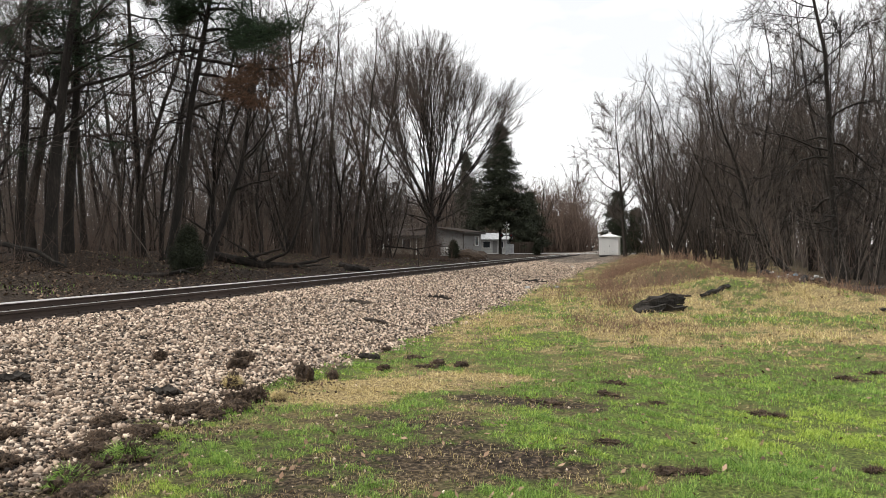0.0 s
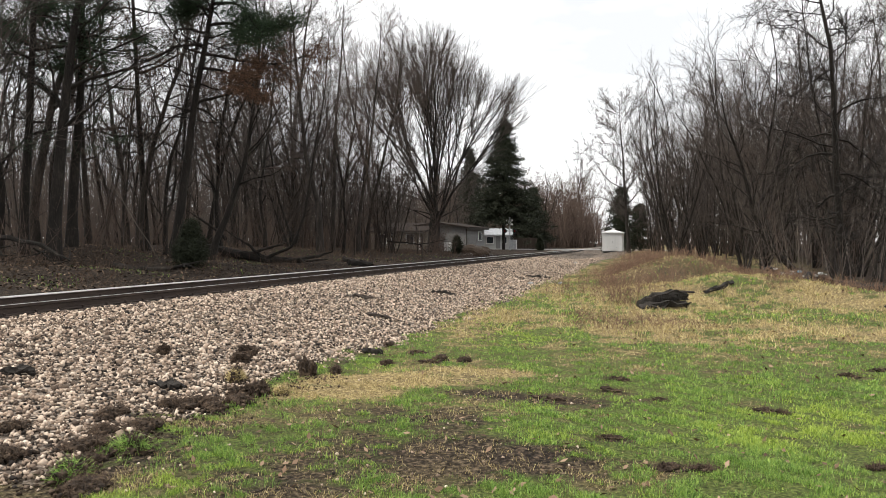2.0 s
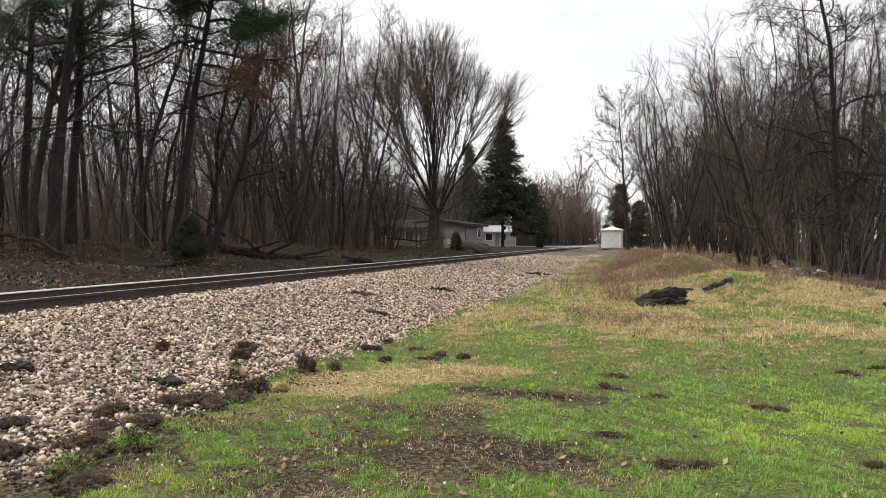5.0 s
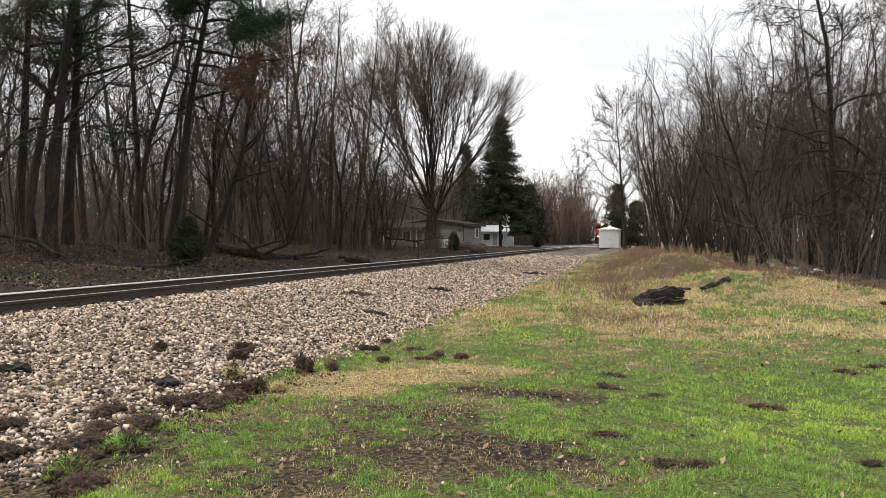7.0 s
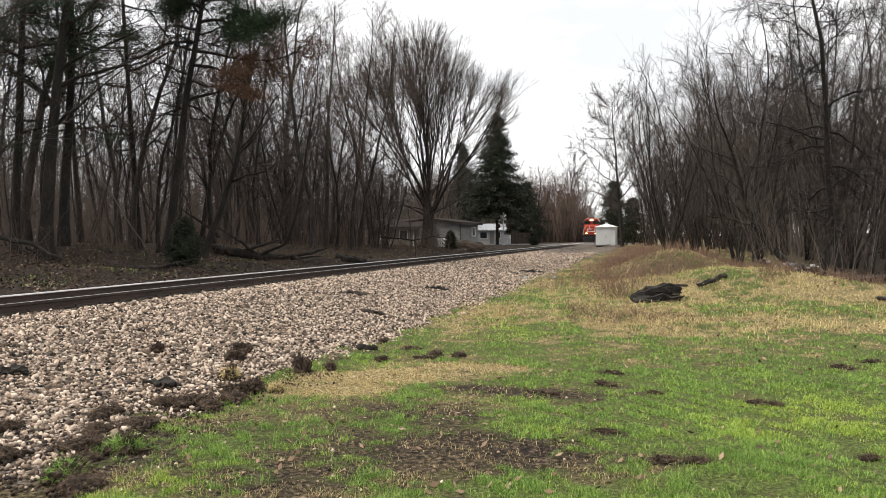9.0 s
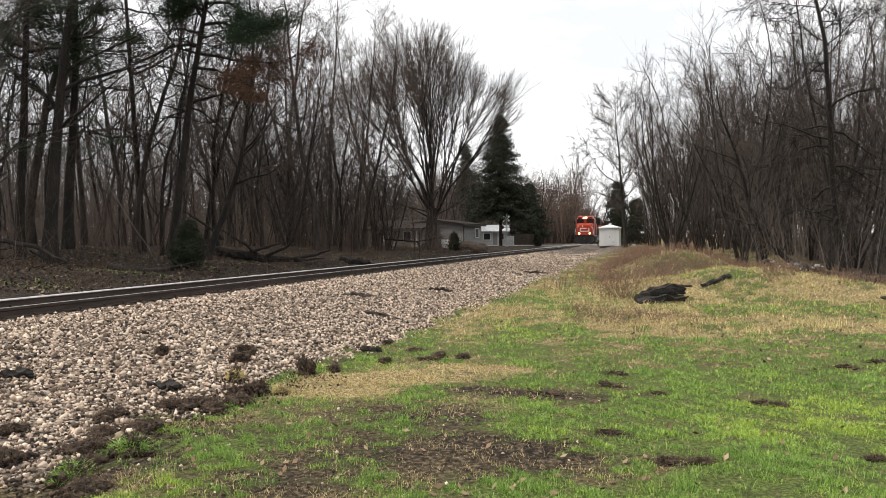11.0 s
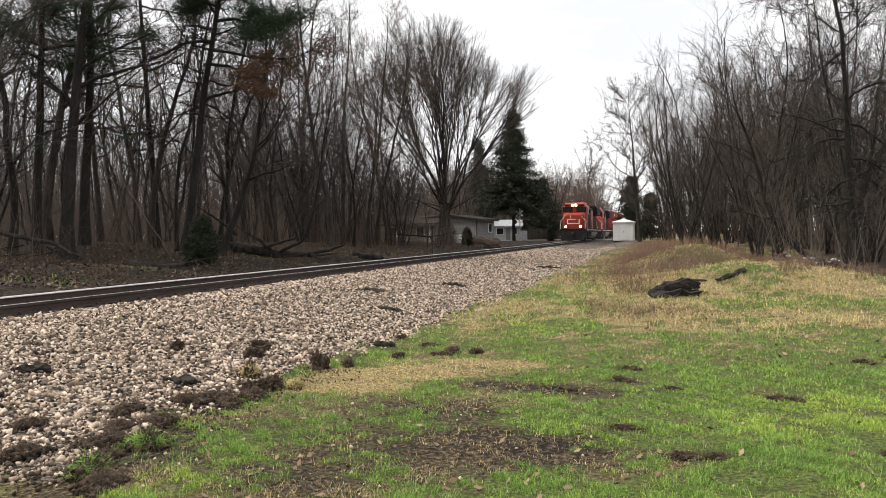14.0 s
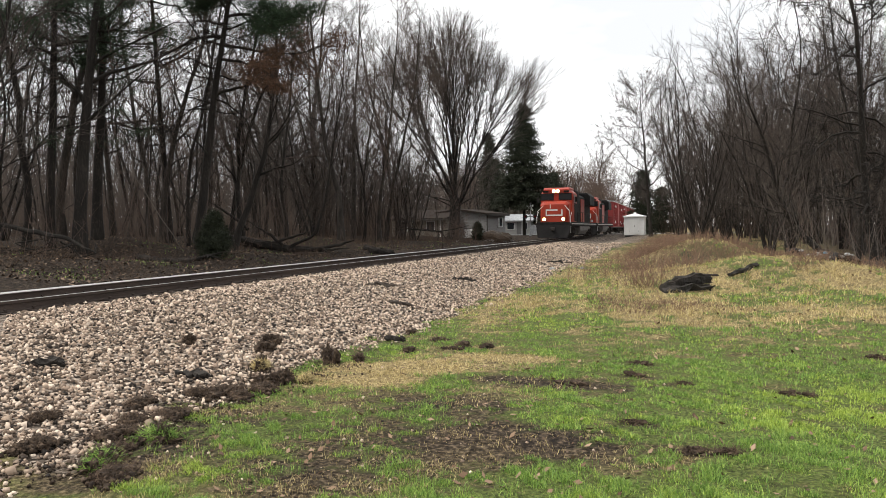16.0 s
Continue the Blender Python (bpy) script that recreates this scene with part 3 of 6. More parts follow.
def build_pickup():
    y = 236
    p = thing("pickup_truck", "white pickup truck parked far down the line", "truck", at=pose(-20.3, y, ground_z(-20.3, y) + 0.3))
    bm = bmesh.new()
    prism(bm, [(-2.7, 0.45), (2.7, 0.45), (2.7, 1.0), (1.5, 1.08), (0.9, 1.75), (-0.7, 1.78), (-0.95, 1.1), (-2.7, 1.1)], 0, 1.9)
    part("body", bm, WHITE, p)
    for x in (-1.8, 1.75):
        part("wheel", tube(bmesh.new(), [(x, -0.02, 0.38), (x, 0.25, 0.38)], 0.38, 14), BLACKMETAL, p)
    part("window", boxed(-0.6, -0.02, 1.2, 0.85, 0.02, 1.65), GLASS, p)


def build_post():
    p = thing("steel_post", "thin rusty steel post beside the track", "post", at=pose(-15.2, 47.8, ground_z(-15.2, 47.8)))
    part("shaft", tube(bmesh.new(), [(0, 0, -0.2), (0.02, 0, 1.9)], 0.035, 8), POST, p)
    part("cap", tube(bmesh.new(), [(0.02, 0, 1.9), (0.02, 0, 1.93)], 0.045, 8), POST, p)


build_garage_house()
build_beige_house()
build_white_house()
build_fence()
build_shed()
build_crossing()
build_pickup()
build_post()

# ---- trees ----
def cones(p, q, r):
    """Points and triangles of thin tapering twigs from p to q, r thick at the base."""
    p, q = np.asarray(p, float), np.asarray(q, float)
    d = q - p
    d /= np.linalg.norm(d, axis=1)[:, None] + 1e-9
    ref = np.where(np.abs(d[:, 2:3]) < 0.8, np.array((0, 0, 1.0)), np.array((1.0, 0, 0)))
    u = np.cross(d, ref)
    u /= np.linalg.norm(u, axis=1)[:, None] + 1e-9
    w = np.cross(d, u)
    r = np.broadcast_to(np.asarray(r, float), (len(p),))[:, None]
    V = np.stack([p + r * u, p + r * (-0.5 * u + 0.87 * w), p + r * (-0.5 * u - 0.87 * w), q], 1).reshape(-1, 3)
    b = np.arange(len(p))[:, None] * 4
    F = np.concatenate([b + np.array((0, 1, 3)), b + np.array((1, 2, 3)), b + np.array((2, 0, 3))])
    return V, F


def merged(*pieces):
    V, F, base = [], [], 0
    for v, f in pieces:
        V.append(v)
        F.append(f + base)
        base += len(v)
    return np.concatenate(V), np.concatenate(F)


def twigs_on(rng, lines, per, lo, hi, r, angle=(0.35, 0.95), lift=0.15, twice=2):
    """Straight fine twigs along thin branches, each forked again."""
    P, Q, D = [], [], []
    for pts, _, _ in lines:
        n = len(pts) - 1
        u = rng.uniform(0.15, 1.0, per) * n
        v = np.minimum(u.astype(int), n - 1)
        a, b = pts[v], pts[v + 1]
        e = b - a
        L = np.linalg.norm(pts[-1] - pts[0])
        e /= np.linalg.norm(e, axis=1)[:, None] + 1e-9
        t = rng.normal(0, 1, (per, 3))
        t -= (t * e).sum(1)[:, None] * e
        t /= np.linalg.norm(t, axis=1)[:, None]
        an = rng.uniform(*angle, (per, 1))
        d = e * np.cos(an) + t * np.sin(an) + np.array((0, 0, lift))
        d /= np.linalg.norm(d, axis=1)[:, None]
        p = a + (b - a) * (u - v)[:, None]
        P.append(p)
        D.append(d)
        Q.append(p + d * L * rng.uniform(lo, hi, (per, 1)))
    P, Q, D = np.concatenate(P), np.concatenate(Q), np.concatenate(D)
    out = [cones(P, Q, r)]
    for _ in range(twice):
        f = rng.uniform(0.2, 0.85, (len(P), 1))
        p2 = P + (Q - P) * f
        t = rng.normal(0, 1, (len(P), 3)) * 0.6
        d2 = D + t + np.array((0, 0, lift))
        d2 /= np.linalg.norm(d2, axis=1)[:, None]
        out.append(cones(p2, p2 + d2 * np.linalg.norm(Q - P, axis=1)[:, None] * rng.uniform(0.35, 0.7, (len(P), 1)), r * 0.8))
    return merged(*out)


def bare_tree(seed, tall, girth, fork=0.35, limbs=16, limb_len=0.42, angle=0.6, lift=0.06, bend=0.10, twigs=5, fine=5, lean=(0, 0), twig_r=0.010, stems=1, splay=0.0, low=0.2, crook=0.095, twice=1, deep=False):
    """A leafless tree: points and triangles of its wood (stems and limbs) and of its crown of twigs."""
    rng = np.random.RandomState(seed)
    wood, thin = [], []
    for s in range(stems):
        a = 2 * math.pi * s / max(1, stems) + rng.uniform(0, 1)
        way = np.array((math.cos(a) * splay + lean[0], math.sin(a) * splay + lean[1], 1.0))
        h = tall * (1 if s == 0 else rng.uniform(0.75, 1.0))
        g = girth * (1 if stems == 1 else rng.uniform(0.6, 0.95))
        start = np.array((math.cos(a), math.sin(a), 0)) * (girth * 0.9 if stems > 1 else 0) - np.array((0, 0, 0.25))
        pts, rad = wander(rng, start, way / np.linalg.norm(way), h, g, 0.02, 12, crook, 0.03)
        rad[0] *= 1.35
        wood.append((pts, rad, 7))
        for k in range(limbs):
            f = low + (0.97 - low) * (k + rng.uniform(0, 0.9)) / limbs
            i = f * (len(pts) - 1)
            j = int(i)
            p = pts[j] + (pts[min(j + 1, len(pts) - 1)] - pts[j]) * (i - j)
            d = pts[min(j + 1, len(pts) - 1)] - pts[max(j - 1, 0)]
            d /= np.linalg.norm(d)
            length = h * limb_len * (0.35 + 0.65 * (1 - f) ** 0.7 if f > fork else 0.30 + 0.5 * f / fork) * rng.uniform(0.7, 1.2)
            r = max(twig_r * 1.6, np.interp(i, range(len(rad)), rad) * rng.uniform(0.35, 0.6))
            lp, lr = wander(rng, p, side_way(rng, d, angle * rng.uniform(0.7, 1.35)), length, r, twig_r, 6, bend, lift)
            wood.append((lp, lr, 3 if deep else 4))
            for q in range(twigs):
                u = rng.uniform(0.15, 0.98) * 6
                v = int(u)
                e = lp[min(v + 1, 6)] - lp[v]
                e = e / (np.linalg.norm(e) + 1e-9)
                thin.append((*wander(rng, lp[v] + e * (u - v) * length / 6, side_way(rng, e, rng.uniform(0.35, 0.9)), length * rng.uniform(0.28, 0.6), max(twig_r, lr[v] * 0.5), twig_r * 0.7, 3, bend * 1.3, lift), 3))
    return sweep(wood), merged(sweep(thin), twigs_on(rng, thin + wood[1:], fine, 0.18, 0.45, twig_r * 0.85, twice=twice))


def add_tree(name, pieces, label, category, at, bark=None, twig=None, group=""):
    tree = thing(name, label, category, group, at)
    for n, piece, m in (("trunk", pieces[0], bark or BARK), ("crown", pieces[1], twig or TWIG)):
        o = new(n, mesh_np(n, *piece, m))
        o.parent = tree
        if n == "trunk":
            o.data.polygons.foreach_set("use_smooth", [True] * len(o.data.polygons))
    return tree


def place(x, y, turn=0.0, size=1.0, sink=0.0):
    return pose(x, y, ground_z(x, y) - sink, 0, 0, turn) @ Matrix.Scale(size, 4)


def needles(rng, centres, per, size, length, flat=0.5, width=0.02, droop=0.0):
    """Needled sprays: thin blades about each centre."""
    n = len(centres) * per
    c = np.repeat(np.asarray(centres), per, 0) + rng.normal(0, 1, (n, 3)) * np.array((size, size, size * flat))
    d = rng.normal(0, 1, (n, 3)) * np.array((1, 1, 0.6)) - np.array((0, 0, droop))
    d /= np.linalg.norm(d, axis=1)[:, None]
    w = np.cross(d, rng.normal(0, 1, (n, 3)))
    w /= np.linalg.norm(w, axis=1)[:, None]
    ln = length * rng.uniform(0.6, 1.4, (n, 1))
    V = np.stack([c - w * width, c + w * width, c + d * ln], 1).reshape(-1, 3)
    return V, np.arange(3 * n).reshape(-1, 3)


GROWN = {}
FOREST = np.random.RandomState(21)
KINDS = [
    (dict(seed=101, tall=19, girth=0.20, limbs=17, limb_len=0.32, angle=0.7, lift=0.06, bend=0.2, twigs=7, fine=8, low=0.20, twig_r=0.010), BARK, TWIG, "tall slender bare grey-barked tree in the woods"),
    (dict(seed=102, tall=17, girth=0.15, limbs=16, limb_len=0.38, angle=0.85, lift=0.04, bend=0.22, twigs=7, fine=8, low=0.16, twig_r=0.010, lean=(0.16, 0)), BARK_DARK, TWIG, "leaning bare dark-barked tree in the woods"),
    (dict(seed=103, tall=21, girth=0.25, limbs=19, limb_len=0.34, angle=0.75, lift=0.05, bend=0.2, twigs=7, fine=8, low=0.24, twig_r=0.010), BARK, TWIG_RED, "tall bare tree with reddish twigs in the woods"),
    (dict(seed=104, tall=14, girth=0.11, limbs=13, limb_len=0.38, angle=0.65, lift=0.08, bend=0.16, twigs=5, fine=6, low=0.15, stems=3, splay=0.2, twig_r=0.009), BARK_DARK, TWIG, "many-stemmed bare young tree in the woods"),
    (dict(seed=105, tall=9, girth=0.055, limbs=15, limb_len=0.40, angle=0.7, lift=0.08, twigs=5, fine=6, low=0.10, twig_r=0.008), BARK, TWIG_RED, "thin bare sapling among taller trees"),
    (dict(seed=111, tall=18, girth=0.19, limbs=15, limb_len=0.32, angle=0.6, lift=0.09, bend=0.14, twigs=4, fine=6, low=0.25, twig_r=0.012, deep=True), BARK_DARK, TWIG, "tall bare tree deep in the woods"),
    (dict(seed=112, tall=15, girth=0.12, limbs=10, limb_len=0.36, angle=0.6, lift=0.09, bend=0.14, twigs=4, fine=6, low=0.15, stems=3, splay=0.15, twig_r=0.012, deep=True), BARK_DARK, TWIG_RED, "many-stemmed bare tree deep in the woods"),
    (dict(seed=121, tall=13, girth=0.11, limbs=18, limb_len=0.40, angle=0.62, lift=0.08, bend=0.20, twigs=5, fine=5, low=0.10, stems=4, splay=0.30, twig_r=0.008), BARK_DARK, TWIG, "bushy many-stemmed bare tree at the wood's edge"),
    (dict(seed=122, tall=14, girth=0.14, limbs=24, limb_len=0.42, angle=0.85, lift=0.05, bend=0.24, twigs=5, fine=5, low=0.08, stems=2, splay=0.22, twig_r=0.008), BARK, TWIG, "spreading twiggy bare tree at the wood's edge"),
]


def grow(kind, x, y, size, group, turn=None, lean=0.0):
    turn = FOREST.uniform(0, 360) if turn is None else turn
    spec, bark, twig, label = KINDS[kind]
    m = pose(x, y, ground_z(x, y) - 0.05, FOREST.normal(0, 2.5), FOREST.normal(0, 2.5), turn)
    if kind not in GROWN:
        GROWN[kind] = add_tree("bare_tree", bare_tree(**spec), label, "tree", m, bark, twig, group)
        tree = GROWN[kind]
    else:
        tree = tagged(copy_thing(GROWN[kind], m @ Matrix.Scale(1 / GROWN[kind].scale[0], 4)), group=group)
    tree.scale = (size, size, size)
    return tree


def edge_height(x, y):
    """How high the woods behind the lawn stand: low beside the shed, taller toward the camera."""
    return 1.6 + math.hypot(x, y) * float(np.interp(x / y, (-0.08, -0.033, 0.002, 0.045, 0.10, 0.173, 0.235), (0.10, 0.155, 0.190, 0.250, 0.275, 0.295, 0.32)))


def scatter(n, x0, x1, y0, y1, gap, weights, lo, hi, group, keep=None, cap=None):
    done = []
    for _ in range(n * 60):
        if len(done) >= n:
            break
        x, y = FOREST.uniform(x0, x1), FOREST.uniform(y0, y1)
        if (keep is None or keep(x, y)) and all((x - a) ** 2 + (y - b) ** 2 > gap * gap for a, b in done):
            done.append((x, y))
            kind, size = int(FOREST.choice(len(weights), p=weights)), FOREST.uniform(lo, hi)
            if cap:
                size = min(size, cap(x, y) * FOREST.uniform(0.84, 1.03) / KINDS[kind][0]["tall"])
            grow(kind, x, y, size, group)


def build_forest():
    across, behind, beyond = "woods across the track", "woods behind the lawn", "trees beyond the crossing"
    # the woods across the track: front rows, then deeper rows
    scatter(38, -34, -22.5, 17, 70, 1.5, (0.26, 0.26, 0.12, 0.20, 0.16), 0.85, 1.2, across, lambda x, y: x < -22.5 - 0.03 * (y - 20) and x > -1.2 * y - 5)
    scatter(24, -46, -26, 46, 71, 1.8, (0.3, 0.2, 0.15, 0.2, 0.15), 0.8, 1.0, across)
    scatter(9, -32, -19.5, 60, 71, 1.8, (0.1, 0.2, 0, 0.3, 0.4), 0.6, 0.9, across, lambda x, y: not -24.4 < x < -21.2)
    scatter(16, -29, -20.3, 44, 70, 1.5, (0, 0, 0, 0.4, 0.3, 0, 0, 0, 0.3), 0.6, 0.95, across, lambda x, y: x < -20.3 - 0.02 * (y - 44) and not (y > 66 and x > -25))
    scatter(22, -62, -27, 93, 126, 2.5, (0, 0, 0, 0, 0, 0.6, 0.4), 0.7, 1.0, across)
    for kind, x, y, s in ((0, -27.0, 22.6, 1.1), (1, -30.2, 26, 1.1), (3, -33, 29.2, 1.2), (2, -36, 31.5, 1.1), (0, -25.6, 21.0, 0.95), (3, -28.5, 24.6, 1.1), (1, -40, 35.5, 1.2)):
        grow(kind, x, y, s, across)
    scatter(22, -62, -33, 20, 100, 2.0, (0, 0, 0, 0, 0, 0.6, 0.4), 0.85, 1.2, across, lambda x, y: x > -1.2 * y - 5 and not (y > 72 and x > -40))
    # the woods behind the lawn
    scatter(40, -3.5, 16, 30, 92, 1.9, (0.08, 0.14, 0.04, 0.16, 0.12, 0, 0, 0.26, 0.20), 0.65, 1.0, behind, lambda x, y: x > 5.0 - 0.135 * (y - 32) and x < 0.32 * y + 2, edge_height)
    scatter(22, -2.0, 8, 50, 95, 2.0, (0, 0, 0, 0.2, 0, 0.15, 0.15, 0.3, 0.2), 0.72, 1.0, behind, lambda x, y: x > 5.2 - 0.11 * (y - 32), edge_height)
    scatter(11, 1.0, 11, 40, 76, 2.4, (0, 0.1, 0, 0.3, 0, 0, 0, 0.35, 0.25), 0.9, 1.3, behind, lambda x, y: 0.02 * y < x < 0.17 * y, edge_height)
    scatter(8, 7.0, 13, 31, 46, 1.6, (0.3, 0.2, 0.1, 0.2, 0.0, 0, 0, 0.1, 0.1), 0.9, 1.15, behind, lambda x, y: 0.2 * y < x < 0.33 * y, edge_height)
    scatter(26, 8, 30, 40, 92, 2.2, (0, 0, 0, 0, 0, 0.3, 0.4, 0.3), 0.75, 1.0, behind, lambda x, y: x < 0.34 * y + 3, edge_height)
    # down the line beyond the crossing
    scatter(20, -40, -15, 134, 240, 4.0, (0, 0, 0, 0, 0, 0.5, 0.5), 0.6, 0.85, beyond)
    for kind, x, y, s in ((5, -15.6, 168, 0.95), (6, -14.6, 192, 1.0), (5, -14.2, 214, 1.1), (6, -19.0, 178, 0.9), (6, -5.5, 150, 0.8), (5, -22, 150, 0.85)):
        grow(kind, x, y, s, beyond)
    scatter(8, -2, 18, 125, 240, 4.0, (0, 0, 0, 0, 0, 0.5, 0.5), 0.7, 0.95, beyond)


def build_lone_trees():
    """Trees that stand out from the woods."""
    big = add_tree("bare_tree", bare_tree(301, 21, 0.31, crook=0.03, limbs=22, limb_len=0.28, angle=0.85, lift=0.03, bend=0.2, twigs=6, fine=7, low=0.25), "stout dark straight trunk at the front of the woods", "tree", place(-24.1, 25, 10), BARK_DARK, TWIG)
    add_tree("bare_tree", bare_tree(302, 16, 0.20, limbs=20, limb_len=0.36, angle=0.7, lift=0.06, bend=0.14, twigs=6, fine=7, low=0.22, lean=(0.30, 0.0)), "bare tree leaning out toward the track", "tree", place(-21.9, 33, 0), BARK_DARK, TWIG)
    add_tree("bare_tree", bare_tree(307, 15, 0.17, limbs=18, limb_len=0.36, angle=0.7, lift=0.06, bend=0.15, twigs=6, fine=7, low=0.2, lean=(0.36, 0.05)), "slim bare tree leaning over the fallen logs", "tree", place(-25.3, 38, 0), BARK_DARK, TWIG_RED)
    add_tree("bare_tree", bare_tree(303, 16.0, 0.20, limbs=34, limb_len=0.40, angle=0.85, lift=0.05, bend=0.15, twigs=9, fine=15, low=0.14, twig_r=0.013, crook=0.04), "spreading bare tree beside the white shed", "tree", place(-2.5, 77, 200), BARK, TWIG)
    add_tree("bare_tree", bare_tree(304, 9.5, 0.17, limbs=24, limb_len=0.42, angle=0.7, lift=0.05, bend=0.16, twigs=7, fine=9, low=0.15, lean=(-0.75, 0.0), twig_r=0.008), "bare tree leaning out over the turf bank", "tree", place(6.4, 36, 0), BARK_DARK, TWIG)
    add_tree("bare_tree", bare_tree(305, 16, 0.16, limbs=46, limb_len=0.24, angle=1.25, lift=-0.01, bend=0.24, twigs=9, fine=10, low=0.12), "dark trunk with tangled dead side branches", "tree", place(7.3, 32, 80), BARK_DARK, BARK_DARK)
    add_tree("bare_tree", bare_tree(308, 21, 0.24, limbs=26, limb_len=0.36, angle=0.75, lift=0.04, bend=0.16, twigs=8, fine=10, low=0.3, lean=(0.06, 0.0)), "tall grey-barked tree reaching out over the track", "tree", place(-21.9, 46, 0), BARK, TWIG)
    add_tree("bare_tree", bare_tree(309, 19, 0.20, limbs=24, limb_len=0.34, angle=0.7, lift=0.05, bend=0.16, twigs=8, fine=10, low=0.25), "tall slim bare tree at the front of the woods", "tree", place(-22.4, 54, 90), BARK, TWIG_RED)
    add_tree("bare_tree", bare_tree(306, 24, 0.45, limbs=22, limb_len=0.36, angle=0.7, lift=0.03, bend=0.16, twigs=7, fine=7, low=0.3, twig_r=0.03), "tall bare oak far down the line", "tree", place(-17.5, 188, 0), BARK, TWIG)


def build_big_maple():
    """A vase-shaped crown: limbs that fork again and again, ending in fine upright twigs."""
    rng = np.random.RandomState(7)
    trunk, tr = wander(rng, (0, 0, -0.3), (0, 0, 1), 4.4, 0.66, 0.52, 5, 0.02, 0.02)
    tr[0] *= 1.35
    wood, thin = [(trunk, tr, 12)], []

    def limb(start, way, length, radius, level):
        steps = 5 if level < 3 else 3
        out = way * np.array((1, 1, 0))
        lp, lr = wander(rng, start, way, length, radius, radius * 0.62, steps, 0.05, 0.02)
        (wood if level < 4 else thin).append((lp, lr, 6 if level < 2 else 4 if level < 4 else 3))
        if level == 5:
            return
        d = lp[-1] - lp[-2]
        d /= np.linalg.norm(d)
        for k in range(3 if level in (1, 3) or rng.uniform() < 0.3 else 2):
            turned = side_way(rng, d, rng.uniform(0.12, 0.36)) + 0.02 * out + np.array((0, 0, 0.05))
            limb(lp[-1], turned / np.linalg.norm(turned), length * rng.uniform(0.74, 0.90), max(0.012, radius * 0.60), level + 1)
        if level > 0:
            for k in range(2):
                j = rng.randint(1, steps)
                turned = side_way(rng, d, rng.uniform(0.4, 0.8))
                limb(lp[j], turned, length * rng.uniform(0.45, 0.6), max(0.012, radius * 0.35), max(level + 2, 4) if level < 4 else 5)

    for k in range(13):
        a = k * 2.39996 + rng.uniform(-0.2, 0.2)
        out = 0.06 + 0.60 * (k / 12) ** 0.9
        way = np.array((math.cos(a) * out, math.sin(a) * out, 1.0))
        limb(trunk[-1] - np.array((0, 0, rng.uniform(0, 1.8))), way / np.linalg.norm(way), 4.9 - 1.7 * out, rng.uniform(0.14, 0.20), 0)
    # drooping boughs low on the trunk
    for k in range(8):
        a = rng.uniform(0, 2 * math.pi)
        lp, lr = wander(rng, np.array((0, 0, rng.uniform(3.0, 6.0))), np.array((math.cos(a), math.sin(a), 0.55)), rng.uniform(4.5, 6.5), 0.09, 0.015, 8, 0.06, -0.03)
        wood.append((lp, lr, 5))
        for z in range(12):
            w = rng.randint(2, 8)
            e = lp[w + 1] - lp[w]
            thin.append((*wander(rng, lp[w], side_way(rng, e / np.linalg.norm(e), rng.uniform(0.4, 1.0)), rng.uniform(1.0, 2.2), 0.016, 0.008, 3, 0.12, -0.03), 3))
    crown = merged(sweep(thin), twigs_on(rng, thin, 5, 0.35, 0.8, 0.008, (0.25, 0.6), 0.10, 1))
    add_tree("large_maple", (sweep(wood), crown), "large bare maple with a vase-shaped crown of fine twigs", "tree", place(-22.6, 75, 40, 1.07), BARK_DARK, TWIG)


def build_spruce(x, y, tall, wide, seed, label, base=0.06, group=""):
    rng = np.random.RandomState(seed)
    tree = thing("spruce_tree", label, "tree", group, place(x, y, seed * 40 % 360))
    p, r = wander(rng, (0, 0, -0.2), (0, 0, 1), tall, tall * 0.014, 0.02, 8, 0.008, 0.05)
    wood, tips = [(p, r, 7)], []
    for k in range(int(tall * 20)):
        f = rng.uniform(base, 0.985) ** 0.85
        a = rng.uniform(0, 2 * math.pi)
        length = wide * (1 - f) ** 0.8 * rng.uniform(0.55, 1.15) + 0.25
        s = np.array([np.interp(f * 8, range(9), p[:, i]) for i in range(3)])
        lp, lr = wander(rng, s, np.array((math.cos(a), math.sin(a), 0.12)), length, 0.035, 0.008, 5, 0.05, -0.06)
        wood.append((lp, lr, 3))
        for w in np.linspace(0.25, 1, max(3, int(length * 3.5))):
            tips.append([np.interp(w * 5, range(6), lp[:, i]) for i in range(3)])
    o = new("trunk", mesh_np("trunk", *sweep(wood), BARK_DARK))
    o.parent = tree
    c = new("crown", mesh_np("crown", *needles(rng, tips, 9, 0.30, 0.55, 0.6, 0.05, 0.6), NEEDLE_DARK))
    c.parent = tree
    return tree


